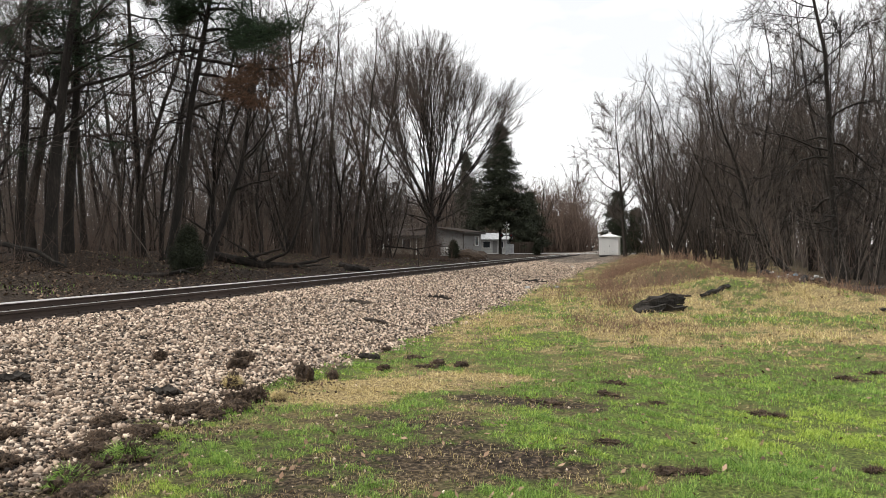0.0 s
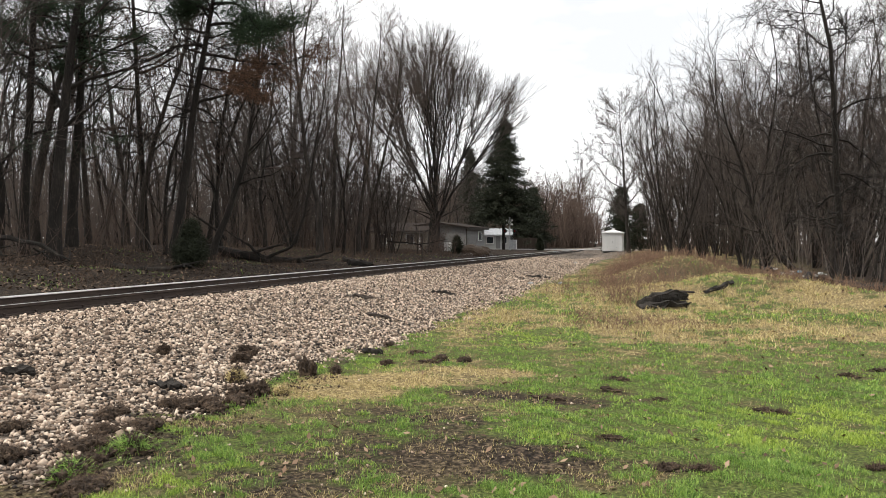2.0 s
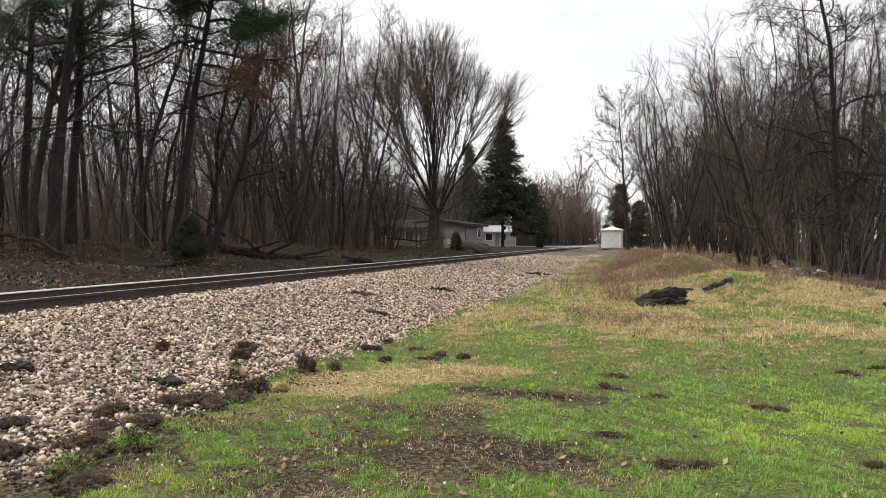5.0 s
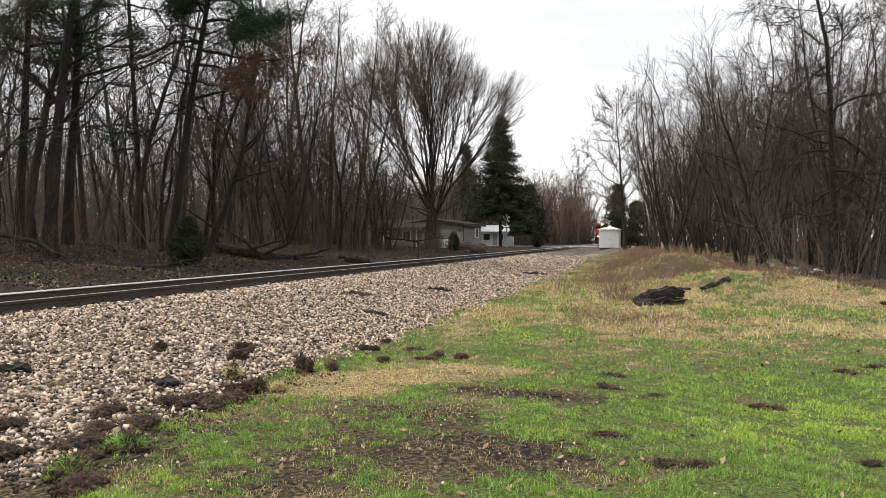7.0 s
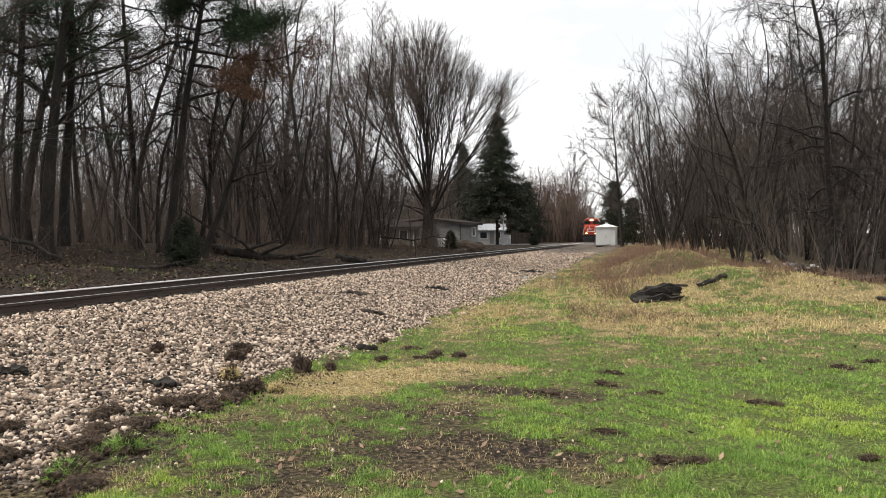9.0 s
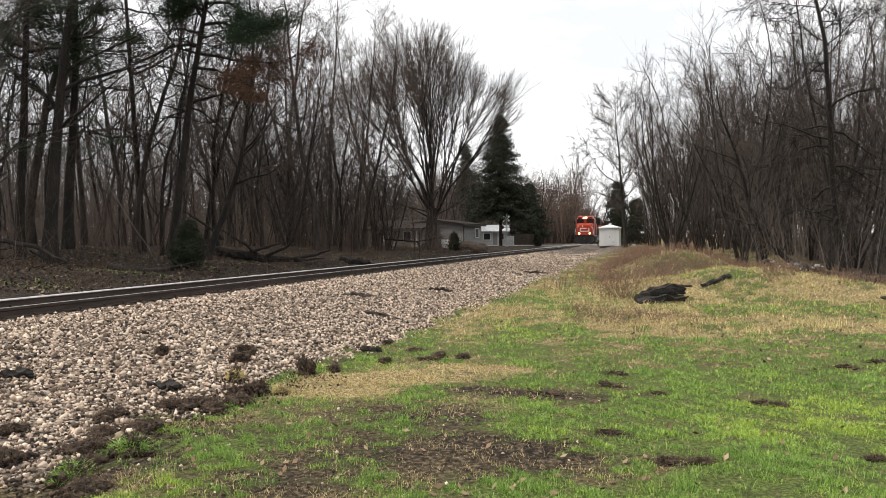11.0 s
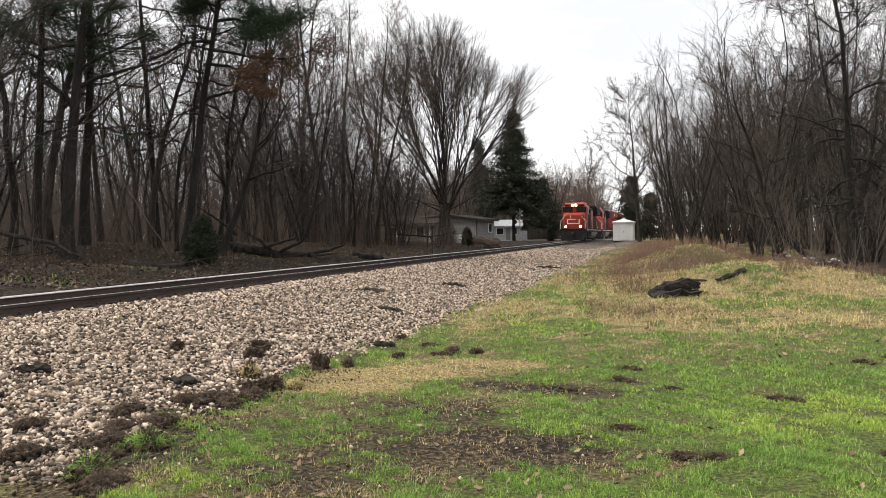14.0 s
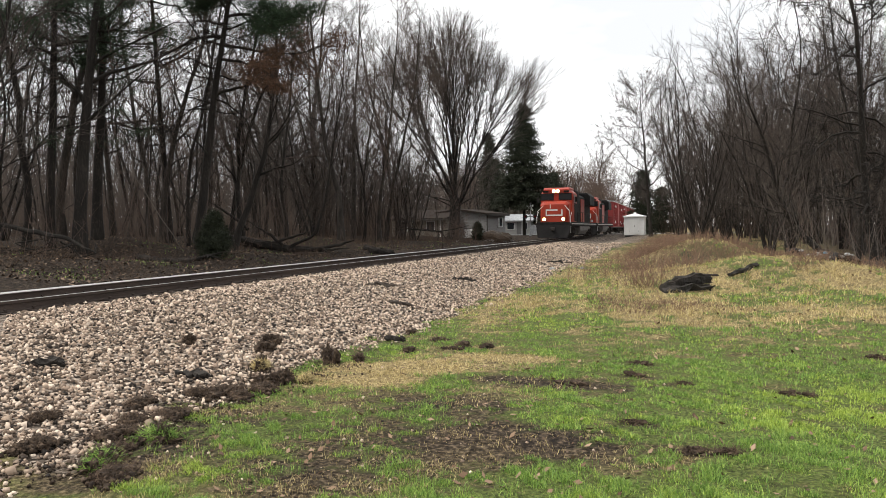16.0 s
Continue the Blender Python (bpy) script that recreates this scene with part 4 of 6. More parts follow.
def build_pine(x, y, tall, lean, green, dead, seed, label, girth=0.24, sparse=0, boughs=()):
    """A gaunt pine: crooked bare side branches, needle tufts high up, some of them dead."""
    rng = np.random.RandomState(seed)
    tree = thing("pine_tree", label, "tree", at=place(x, y))
    p, r = wander(rng, (0, 0, -0.25), np.array((lean[0] * 0.5, lean[1], 1.0)), tall, girth, 0.06, 12, 0.02, -0.0)
    p[:, 0] += lean[0] * 0.5 * tall * np.linspace(0, 1, 13) ** 1.6
    r[0] *= 1.3
    wood, thin, tufts, brown = [(p, r, 9)], [], [], []
    for k in range(34):
        f = rng.uniform(0.28, 1.0)
        s = np.array([np.interp(f * 12, range(13), p[:, i]) for i in range(3)])
        a = rng.uniform(0, 2 * math.pi)
        length = rng.uniform(1.8, 4.6) * (1.15 - 0.5 * f)
        lp, lr = wander(rng, s, np.array((math.cos(a), math.sin(a), rng.uniform(-0.1, 0.4))), length, rng.uniform(0.03, 0.07), 0.012, 8, 0.20, 0.02)
        wood.append((lp, lr, 5))
        for z in range(6):
            w = rng.randint(2, 8)
            e = lp[w] - lp[w - 1]
            e /= np.linalg.norm(e)
            tp = wander(rng, lp[w], side_way(rng, e, rng.uniform(0.4, 1.1)), length * rng.uniform(0.2, 0.4), 0.018, 0.008, 4, 0.22, 0.02)
            thin.append((*tp, 3))
            h = s[2] / tall
            if rng.uniform() < (0.98 if h > green else sparse):
                tufts += [tp[0][-1], tp[0][-2], lp[-1]]
            elif rng.uniform() < dead and 0.5 < h <= green:
                brown += [tp[0][-1], tp[0][-2], lp[-1]]
    for f, dx, dz, sort in boughs:
        s = np.array([np.interp(f * 12, range(13), p[:, i]) for i in range(3)])
        end = np.array((dx, rng.uniform(-0.8, 0.8), dz))
        L = np.linalg.norm(end)
        lp, lr = wander(rng, s, end / L, L, 0.085, 0.02, 9, 0.14, 0.0)
        wood.append((lp, lr, 6))
        for z in range(16):
            w = rng.randint(3, 10)
            e = lp[min(w, 9)] - lp[w - 1]
            e /= np.linalg.norm(e)
            tp = wander(rng, lp[min(w, 9)], side_way(rng, e, rng.uniform(0.4, 1.1)), L * rng.uniform(0.15, 0.35), 0.02, 0.008, 4, 0.22, 0.02)
            thin.append((*tp, 3))
            if sort:
                (tufts if sort == 1 else brown).extend([tp[0][-1], tp[0][-2], tp[0][-3]])
    for n, piece, m in (("trunk", sweep(wood), BARK_DARK), ("crown", merged(sweep(thin), twigs_on(rng, thin, 5, 0.2, 0.5, 0.007)), BARK_DARK)):
        o = new(n, mesh_np(n, *piece, m))
        o.parent = tree
    for n, c, m, l in (("needles", tufts, NEEDLE, "dark green needle tufts"), ("dead_needles", brown, NEEDLE_DEAD, "dead rust-brown needle tufts")):
        if c:
            o = tagged(new(n, mesh_np(n, *needles(rng, c, 85, 0.34, 0.22, 0.40, 0.012), m)), l)
            o.parent = tree
    return tree


def build_far_woods():
    """The depth of the woods and the far tree lines: uncounted stems and twigs."""
    rng = np.random.RandomState(33)

    def belt(name, n, xs, ys, tall, r, material, label, branches=9, keep=None, lean=0.10):
        x, y = rng.uniform(*xs, n), rng.uniform(*ys, n)
        if keep is not None:
            ok = keep(x, y)
            x, y = x[ok], y[ok]
        z = height(x, y)
        base = np.stack([x, y, z - 0.1], 1)
        h = rng.uniform(tall[0], tall[1], len(x))
        top = base + np.stack([rng.normal(0, lean, len(x)) * h, rng.normal(0, lean, len(x)) * h, h], 1)
        out = [cones(base, top, r * rng.uniform(0.6, 1.4, len(x)))]
        for _ in range(branches):
            f = rng.uniform(0.15, 0.95, (len(x), 1))
            p = base + (top - base) * f
            d = np.stack([rng.normal(0, 0.5, len(x)), rng.normal(0, 0.5, len(x)), rng.uniform(0.1, 0.9, len(x))], 1)
            q = p + d * (h[:, None] * (1 - f * 0.75) * rng.uniform(0.2, 0.5, (len(x), 1)))
            out.append(cones(p, q, r * 0.35))
            for _ in range(2):
                s = p + (q - p) * rng.uniform(0.2, 0.9, (len(x), 1))
                out.append(cones(s, s + (q - p) * 0.4 + rng.normal(0, 0.09, (len(x), 3)) * h[:, None], r * 0.22))
        tagged(new(name, mesh_np(name, *merged(*out), material)), label, "woods", kind="stuff")

    belt("far_woods", 800, (-130, -50), (10, 150), (13, 24), 0.13, TWIG, "bare grey-brown woods in depth across the track", 8, lambda x, y: x > -1.3 * y - 25)
    belt("far_woods", 1300, (-100, -44), (30, 112), (5, 14), 0.05, TWIG, "dim grey-brown thicket deep in the woods across the track", 9, lambda x, y: (x > -1.3 * y - 10) & (x < -0.42 * y - 14), 0.2)
    belt("far_woods", 1300, (-78, -28), (94, 132), (4, 13), 0.06, TWIG, "bare thicket behind the houses", 9, lambda x, y: x < -28 - 0.1 * (y - 94), 0.2)
    belt("far_woods", 420, (-60, 60), (245, 330), (9, 15), 0.18, TWIG_RED, "distant reddish-brown bare tree line beyond the crossing", 8, lambda x, y: np.abs(x + 10) > 9)
    belt("far_woods", 260, (7, 34), (46, 96), (4, 11), 0.06, TWIG, "dim bare thicket inside the woods behind the lawn", 9, lambda x, y: x > 9.5 - 0.09 * (y - 40), 0.2)
    belt("far_woods", 420, (-120, 80), (425, 480), (10, 20), 0.3, TWIG_RED, "farthest hazy brown tree line", 8)
    belt("far_woods", 500, (10, 90), (75, 150), (9, 19), 0.12, TWIG, "bare woods in depth behind the lawn", 8)
    belt("underbrush", 1100, (-80, -44), (18, 115), (2.5, 10), 0.045, TWIG, "dim bare thicket deep in the woods", 8, lambda x, y: x > -1.25 * y - 8, 0.3)
    belt("underbrush", 2300, (-60, -19.5), (16, 76), (1.2, 5.0), 0.012, TWIG_RED, "tangled bare brush under the trees across the track", 8, lambda x, y: (x > -1.2 * y - 5) & (x < -20.5 - 0.02 * y) & ~((y > 72) & (x > -29)), 0.38)
    belt("underbrush", 760, (-2, 20), (26, 92), (1.2, 5.0), 0.011, TWIG_RED, "tangled bare brush under the trees behind the lawn", 7, lambda x, y: (x > 4.6 - 0.12 * (y - 29)) & (x < 0.32 * y + 2), 0.4)
    belt("underbrush", 95, (3.0, 12), (23.5, 36), (1.6, 6.0), 0.008, TWIG_PALE, "pale thin whips of brush behind the turf bank", 8, lambda x, y: x > 3.4 + 0.25 * (28 - y), 0.3)
    belt("far_woods", 420, (-75, -27), (138, 215), (10, 18), 0.16, TWIG, "bare woods behind the houses", 8)
    belt("underbrush", 340, (-31, -16.5), (60, 73), (1.0, 3.6), 0.022, TWIG_RED, "bare brush before the houses", 7, lambda x, y: x < -17.5, 0.35)
    belt("hedge", 1300, (-50, -13.2), (146, 185), (7, 17), 0.10, TWIG_RED, "russet bare thicket beyond the crossing", 9, lambda x, y: x < -13.5 - 0.02 * (y - 150), 0.22)


build_forest()
build_lone_trees()
build_big_maple()
build_spruce(-21.4, 107, 19.6, 6.6, 3, "tall dark spruce beside the house", 0.17)
build_spruce(-31.5, 127, 18.0, 4.2, 4, "dark spruce behind the house")
build_spruce(-19.6, 122, 10.5, 4.6, 5, "dark spruce beside the crossing")
build_spruce(-4.3, 101, 8.6, 2.6, 6, "dark evergreen behind the white shed")
build_spruce(-1.8, 96, 6.0, 2.2, 8, "low dark evergreen behind the white shed")
build_pine(-21.8, 30, 16.5, (0.20, 0.0), 0.62, 0.12, 41, "gaunt leaning pine with green and dead brown tufts", 0.25, 0, [(0.60, 4.8, -0.5, 2), (0.83, -3.2, 0.6, 1), (0.86, 3.4, 0.4, 1), (0.90, -2.2, 0.9, 1), (0.62, -4.6, 0.9, 0), (0.66, -3.6, 0.6, 0), (0.72, -3.0, 1.3, 1), (0.78, -2.4, 1.5, 1), (0.74, 3.4, 0.6, 1), (0.68, 4.0, 0.2, 1), (0.56, 4.2, -0.3, 2), (0.80, 2.6, 1.2, 1), (0.45, 2.8, 2.6, 0), (0.7, -2.0, 2.0, 1)])
build_pine(-26.0, 25.4, 18, (0.06, 0.0), 0.45, 0.1, 43, "gaunt pine with drooping sparse needles at the wood edge", 0.22, 0.05, [(0.5, 4.5, 0.3, 0), (0.6, 4.0, 0.8, 0), (0.66, -4.0, 0.5, 0), (0.42, 3.5, -0.4, 0)])
build_pine(-26.5, 34, 18, (-0.05, 0.0), 0.72, 0.1, 44, "gaunt pine behind leaning trees", 0.2, 0.04, [(0.55, 4.2, 0.3, 0), (0.62, -4.4, 0.6, 0), (0.5, -3.6, 0.6, 0)])
build_pine(-25.5, 27.6, 17.5, (0.02, 0.0), 0.55, 0.1, 42, "gaunt straight pine with sparse dark needles", 0.26, 0.22)
build_far_woods()

# ---- ballast, grass, weeds and litter ----
def in_view(rng, n, near, far, left=-0.95, right=0.36):
    """Points spread over the ground before the lawn's edge, thinner with distance."""
    y = near * (far / near) ** rng.uniform(0, 1, n)
    return y * rng.uniform(left, right, n), y


def blades(name, x, y, tall, wide, bend, material, label, category, seed):
    rng = np.random.RandomState(seed)
    n = len(x)
    z = height(x, y) - 0.01
    h = tall * rng.uniform(0.45, 1.35, n)
    a = rng.uniform(0, 2 * np.pi, n)
    tilt = np.abs(rng.normal(0, bend, n))
    d = np.stack([np.cos(a) * np.sin(tilt), np.sin(a) * np.sin(tilt), np.cos(tilt)], 1)
    b = rng.uniform(0, 2 * np.pi, n)
    w = np.stack([np.cos(b), np.sin(b), np.zeros(n)], 1) * (wide / 2)[:, None]
    p = np.stack([x, y, z], 1)
    mid = p + d * (h * 0.6)[:, None]
    tip = p + d * h[:, None] + np.stack([np.cos(a), np.sin(a), -0.4 * np.ones(n)], 1) * (h * 0.25)[:, None]
    V = np.stack([p - w, p + w, mid + w * 0.6, mid - w * 0.6, tip], 1).reshape(-1, 3)
    k = np.arange(n)[:, None] * 5
    F = np.concatenate([k + np.array((0, 1, 2)), k + np.array((0, 2, 3)), k + np.array((3, 2, 4))])
    return tagged(new(name, mesh_np(name, V, F, material)), label, category, kind="stuff")


def stone_shape(rng, n, size):
    c = np.array([(i, j, k) for i in (-1, 1) for j in (-1, 1) for k in (-1, 1)], float)
    s = size[:, None, None] * c[None] * rng.uniform(0.45, 1.15, (n, 8, 3)) * rng.uniform(0.6, 1.25, (n, 1, 3)) * np.array((1, 1, 0.8))
    ax = rng.normal(0, 1, (n, 3))
    ax /= np.linalg.norm(ax, axis=1)[:, None]
    an = rng.uniform(0, np.pi, n)
    K = np.zeros((n, 3, 3))
    K[:, 0, 1], K[:, 0, 2], K[:, 1, 0], K[:, 1, 2], K[:, 2, 0], K[:, 2, 1] = -ax[:, 2], ax[:, 1], ax[:, 2], -ax[:, 0], -ax[:, 1], ax[:, 0]
    R = np.eye(3)[None] + np.sin(an)[:, None, None] * K + (1 - np.cos(an))[:, None, None] * (K @ K)
    return np.einsum("nij,nkj->nki", R, s)


CUBE = np.array([(0, 1, 3), (0, 3, 2), (4, 6, 7), (4, 7, 5), (0, 4, 5), (0, 5, 1), (2, 3, 7), (2, 7, 6), (0, 2, 6), (0, 6, 4), (1, 5, 7), (1, 7, 3)])


def heap(x, y, z, size, seed, material, name, label, category):
    rng = np.random.RandomState(seed)
    n = len(x)
    V = stone_shape(rng, n, size) + np.stack([x, y, z], 1)[:, None]
    F = (np.arange(n)[:, None, None] * 8 + CUBE[None]).reshape(-1, 3)
    return tagged(new(name, mesh_np(name, V.reshape(-1, 3), F, material)), label, category, kind="stuff")


def build_ballast():
    rng = np.random.RandomState(61)
    n = 62000
    y = 3.2 * (60 / 3.2) ** rng.uniform(0, 1, n) ** 0.8
    x = rng.uniform(-9.2, -3.7, n)
    edge = EDGE_X + 0.22 * waves(x, y, 1.3, 14) + 0.15 * waves(x, y, 0.7, 12) + 0.30 * smooth(8, 11, y)
    ok = (x < edge + 1.4 * smooth(30, 75, y) + rng.exponential(0.10, n)) & (x > -1.05 * y - 0.6)
    x, y = x[ok], y[ok]
    size = rng.uniform(0.010, 0.021, len(x)) * (1 + 0.7 * (rng.uniform(0, 1, len(x)) > 0.94)) * (1 + np.clip(y - 12, 0, 60) / 90)
    z = height(x, y) + size * rng.uniform(0.1, 0.6, len(x))
    bed = thing("ballast", "bed of pale pinkish-grey crushed stone beside the rails", "ballast", kind="structure")
    first = np.argsort(np.hypot(x + 3.6, y - 4.4))[:280]
    rest = np.ones(len(x), bool)
    rest[first] = False
    o = heap(x[rest], y[rest], z[rest], size[rest], 62, STONE, "loose_stones", "crushed pale ballast stones", "")
    o.parent = bed
    shapes = [mesh_np("stone", stone_shape(rng, 1, np.array((1.0,)))[0], CUBE, STONE) for _ in range(9)]
    for i in first:
        s = new("stone", shapes[rng.randint(9)])
        s.parent, s.matrix_basis = bed, pose(x[i], y[i], z[i], rng.uniform(0, 360), rng.uniform(0, 360), rng.uniform(0, 360)) @ Matrix.Scale(size[i], 4)
        s.scale = (size[i],) * 3
    # the shoulder beyond the far rail, and between the ties
    x, y = rng.uniform(-14.2, -8.9, 9000), 8.5 * (70 / 8.5) ** rng.uniform(0, 1, 9000)
    ok = (np.abs(np.abs(x - TRACK_X) - 0.7525) > 0.13) & (x > -1.1 * y)
    x, y = x[ok], y[ok]
    o = heap(x, y, height(x, y) + np.where(x < -12.2, 0.02, -0.005), rng.uniform(0.022, 0.042, len(x)), 63, STONE, "loose_stones", "crushed ballast stones between and beyond the rails", "")
    o.parent = bed
    # pebbles strewn over the lawn's edge and bare soil
    x, y = in_view(rng, 5000, 3.6, 14, -0.9, 0.1)
    c = cover(x, y)
    ok = rng.uniform(0, 1, len(x)) < (0.16 * c[0] + 0.35 * np.exp(-np.clip(x - EDGE_X, 0, 9) / 0.35)) * (x > EDGE_X)
    x, y = x[ok], y[ok]
    heap(x, y, height(x, y) + 0.004, rng.uniform(0.004, 0.014, len(x)), 64, STONE, "pebbles", "pale pebbles strewn over bare soil", "stones")


def build_grass():
    rng = np.random.RandomState(71)
    x, y = in_view(rng, 900000, 3.5, 40)
    x2, y2 = in_view(rng, 330000, 3.5, 9.5)
    x, y = np.concatenate([x, x2]), np.concatenate([y, y2])
    soil, straw, green, gravel = cover(x, y)
    clump = np.clip(0.5 + 0.45 * waves(x, y, 0.30, 72) + 0.35 * waves(x, y, 0.9, 73), 0.03, 1)
    free = rng.uniform(0, 1, len(x))
    g = free < green ** 1.1 * clump * np.where(y > 13, 0.62, 0.9)
    lime = 1.2 * hump(x, y, 1.7, 7.0, 1.3, 0.9) + 0.9 * hump(x, y, -3.15, 4.1, 0.35, 0.4) + 0.8 * hump(x, y, -2.5, 13, 1.5, 1.5) + 0.35 * smooth(12, 15, y) + 0.06 + 0.22 * waves(x, y, 2.2, 77) + 0.2 * waves(x, y, 0.5, 78)
    lime = rng.uniform(0, 1, len(x)) < lime
    s = ~g & (free < np.clip(straw + 0.16 * green + 0.08 * soil, 0, 1) * 0.75 * np.clip(clump + 0.25, 0, 1)) & (gravel < 0.6)
    for k, name, stuff, label, seed in ((g & ~lime, "lawn_grass", GRASS, "short patchy spring-green lawn grass", 74), (g & lime, "lush_grass", LIME, "yellow-green patches of lush lawn grass", 79)):
        blades(name, x[k], y[k], 0.040 * (0.55 + 0.75 * clump[k]) * (1 + np.clip(y[k] - 8, 0, 20) / 22), 0.0040 * np.clip(y[k] / 5, 1, 5), 0.65, stuff, label, "grass", seed)
    blades("dry_grass", x[s], y[s], 0.048 * (0.6 + 0.6 * clump[s]) * (1 + np.clip(y[s] - 8, 0, 14) / 14), 0.0036 * np.clip(y[s] / 5, 1, 5), 1.45, STRAW, "matted straw-coloured dry grass", "grass", 75)
    # tufts that stand up out of the lawn
    cx, cy = in_view(rng, 900, 3.8, 24, -0.8, 0.34)
    k = rng.uniform(0, 1, 900) < cover(cx, cy)[2]
    cx, cy = cx[k], cy[k]
    tx, ty = np.repeat(cx, 26) + rng.normal(0, 0.045, len(cx) * 26), np.repeat(cy, 26) + rng.normal(0, 0.045, len(cx) * 26)
    blades("grass_tufts", tx, ty, np.full(len(tx), 0.075), 0.0044 * np.clip(ty / 5, 1, 4), 0.6, GRASS, "taller bright green grass tufts in the lawn", "grass", 76)
    # heaps of flattened dead grass on the bank
    cx, cy = rng.uniform(-3.5, 6.5, 700), rng.uniform(13, 26, 700)
    k = rng.uniform(0, 1, 700) < cover(cx, cy)[1]
    cx, cy = cx[k], cy[k]
    tx, ty = np.repeat(cx, 40) + rng.normal(0, 0.12, len(cx) * 40), np.repeat(cy, 40) + rng.normal(0, 0.12, len(cx) * 40)
    blades("grass_tussocks", tx, ty, np.full(len(tx), 0.15), np.full(len(tx), 0.010), 1.4, STRAW, "slumped tussocks of dead grass on the turf bank", "grass", 80)


def stems(name, x, y, tall, r, forks, material, label, category, seed, spread=0.18):
    rng = np.random.RandomState(seed)
    n = len(x)
    p = np.stack([x, y, height(x, y) - 0.03], 1)
    h = tall * rng.uniform(0.5, 1.3, n)
    q = p + np.stack([rng.normal(0, spread, n) * h, rng.normal(0, spread, n) * h, h], 1)
    out = [cones(p, q, r)]
    for _ in range(forks):
        s = p + (q - p) * rng.uniform(0.25, 0.9, (n, 1))
        e = s + (q - p) * 0.25 + rng.normal(0, 0.2, (n, 3)) * h[:, None]
        out.append(cones(s, e, r * 0.7))
    return tagged(new(name, mesh_np(name, *merged(*out), material)), label, category, kind="stuff")


def build_weeds():
    rng = np.random.RandomState(81)
    n = 5600
    x, y = rng.uniform(-4.4, 0.8, n), rng.uniform(21, 72, n)
    k = (x > EDGE_X + 0.2 + 0.012 * (y - 20)) & (waves(x, y, 3.2, 82) + 0.35 > rng.normal(0, 0.35, n)) & (x > -3.2 + 0.045 * (y - 21))
    stems("dry_weeds", x[k], y[k], 0.48, 0.006, 4, REDWEED, "russet dry standing weeds along the ballast", "weeds", 83)
    x, y = rng.uniform(-2.0, 4.5, 5200), rng.uniform(24.5, 40, 5200)
    k = waves(x, y, 2.5, 84) + 0.25 + 1.2 * hump(x, y, 1.2, 29.5, 3, 4) > rng.uniform(0, 1.2, 5200)
    stems("russet_brambles", x[k], y[k], 0.36, 0.006, 5, REDWEED, "russet bramble stems over the earth bank", "weeds", 85, 0.4)
    x, y = rng.uniform(3.0, 9.0, 2600), rng.uniform(18.5, 26, 2600)
    k = (y > 20.5 + 0.75 * (x - 2.5) * 0.55) & (waves(x, y, 1.6, 87) > -0.2)
    stems("russet_brambles", x[k], y[k], 0.30, 0.006, 5, REDWEED, "russet dry brambles along the wood's edge", "weeds", 86, 0.4)
    x, y = rng.normal(-0.85, 0.3, 90), rng.normal(19.6, 0.35, 90)
    stems("dead_shrub", x, y, 0.62, 0.006, 4, REDWEED, "small leafless brown shrub beside the charred log", "shrub", 87, 0.35)
    x, y = in_view(rng, 2600, 12, 17.5, -0.12, 0.12)
    k = hump(x, y, -0.4, 14.8, 1.3, 0.9) + 0.7 * hump(x, y, -1.4, 16.2, 0.8, 0.7) > rng.uniform(0, 1, len(x))
    stems("low_weeds", x[k], y[k], 0.15, 0.005, 4, REDWEED, "low russet weed patches in dry grass", "weeds", 88, 0.6)
    # undergrowth along the foot of the wooded bank
    x, y = rng.uniform(-26, -16.5, 4200), rng.uniform(17, 74, 4200)
    k = waves(x, y, 5, 89) + 0.12 * (-19.0 - x) > rng.normal(0.1, 0.3, 4200)
    # BRUSHWEED, darker than REDWEED, carries the shade under the trees in its colour
    stems("bank_weeds", x[k], y[k], 0.40, 0.010, 4, BRUSHWEED, "dead russet undergrowth on the wooded bank", "weeds", 90, 0.4)


def leaves(name, x, y, size, seed, label, lift=0.01, stuff=None):
    rng = np.random.RandomState(seed)
    n = len(x)
    a = rng.uniform(0, 2 * np.pi, n)
    u = np.stack([np.cos(a), np.sin(a), rng.normal(0, 0.35, n)], 1) * size[:, None]
    w = np.stack([-np.sin(a), np.cos(a), rng.normal(0, 0.35, n)], 1) * size[:, None] * 0.55
    p = np.stack([x, y, height(x, y) + lift + size * 0.2], 1)
    up = np.array((0, 0, 1.0)) * size[:, None] * rng.uniform(0.1, 0.5, (n, 1))
    V = np.stack([p - u, p - w + up * 0.3, p + u + up, p + w + up * 0.3], 1).reshape(-1, 3)
    k = np.arange(n)[:, None] * 4
    return tagged(new(name, mesh_np(name, V, np.concatenate([k + np.array((0, 1, 2)), k + np.array((0, 2, 3))]), stuff or LEAF)), label, "leaves", kind="stuff")


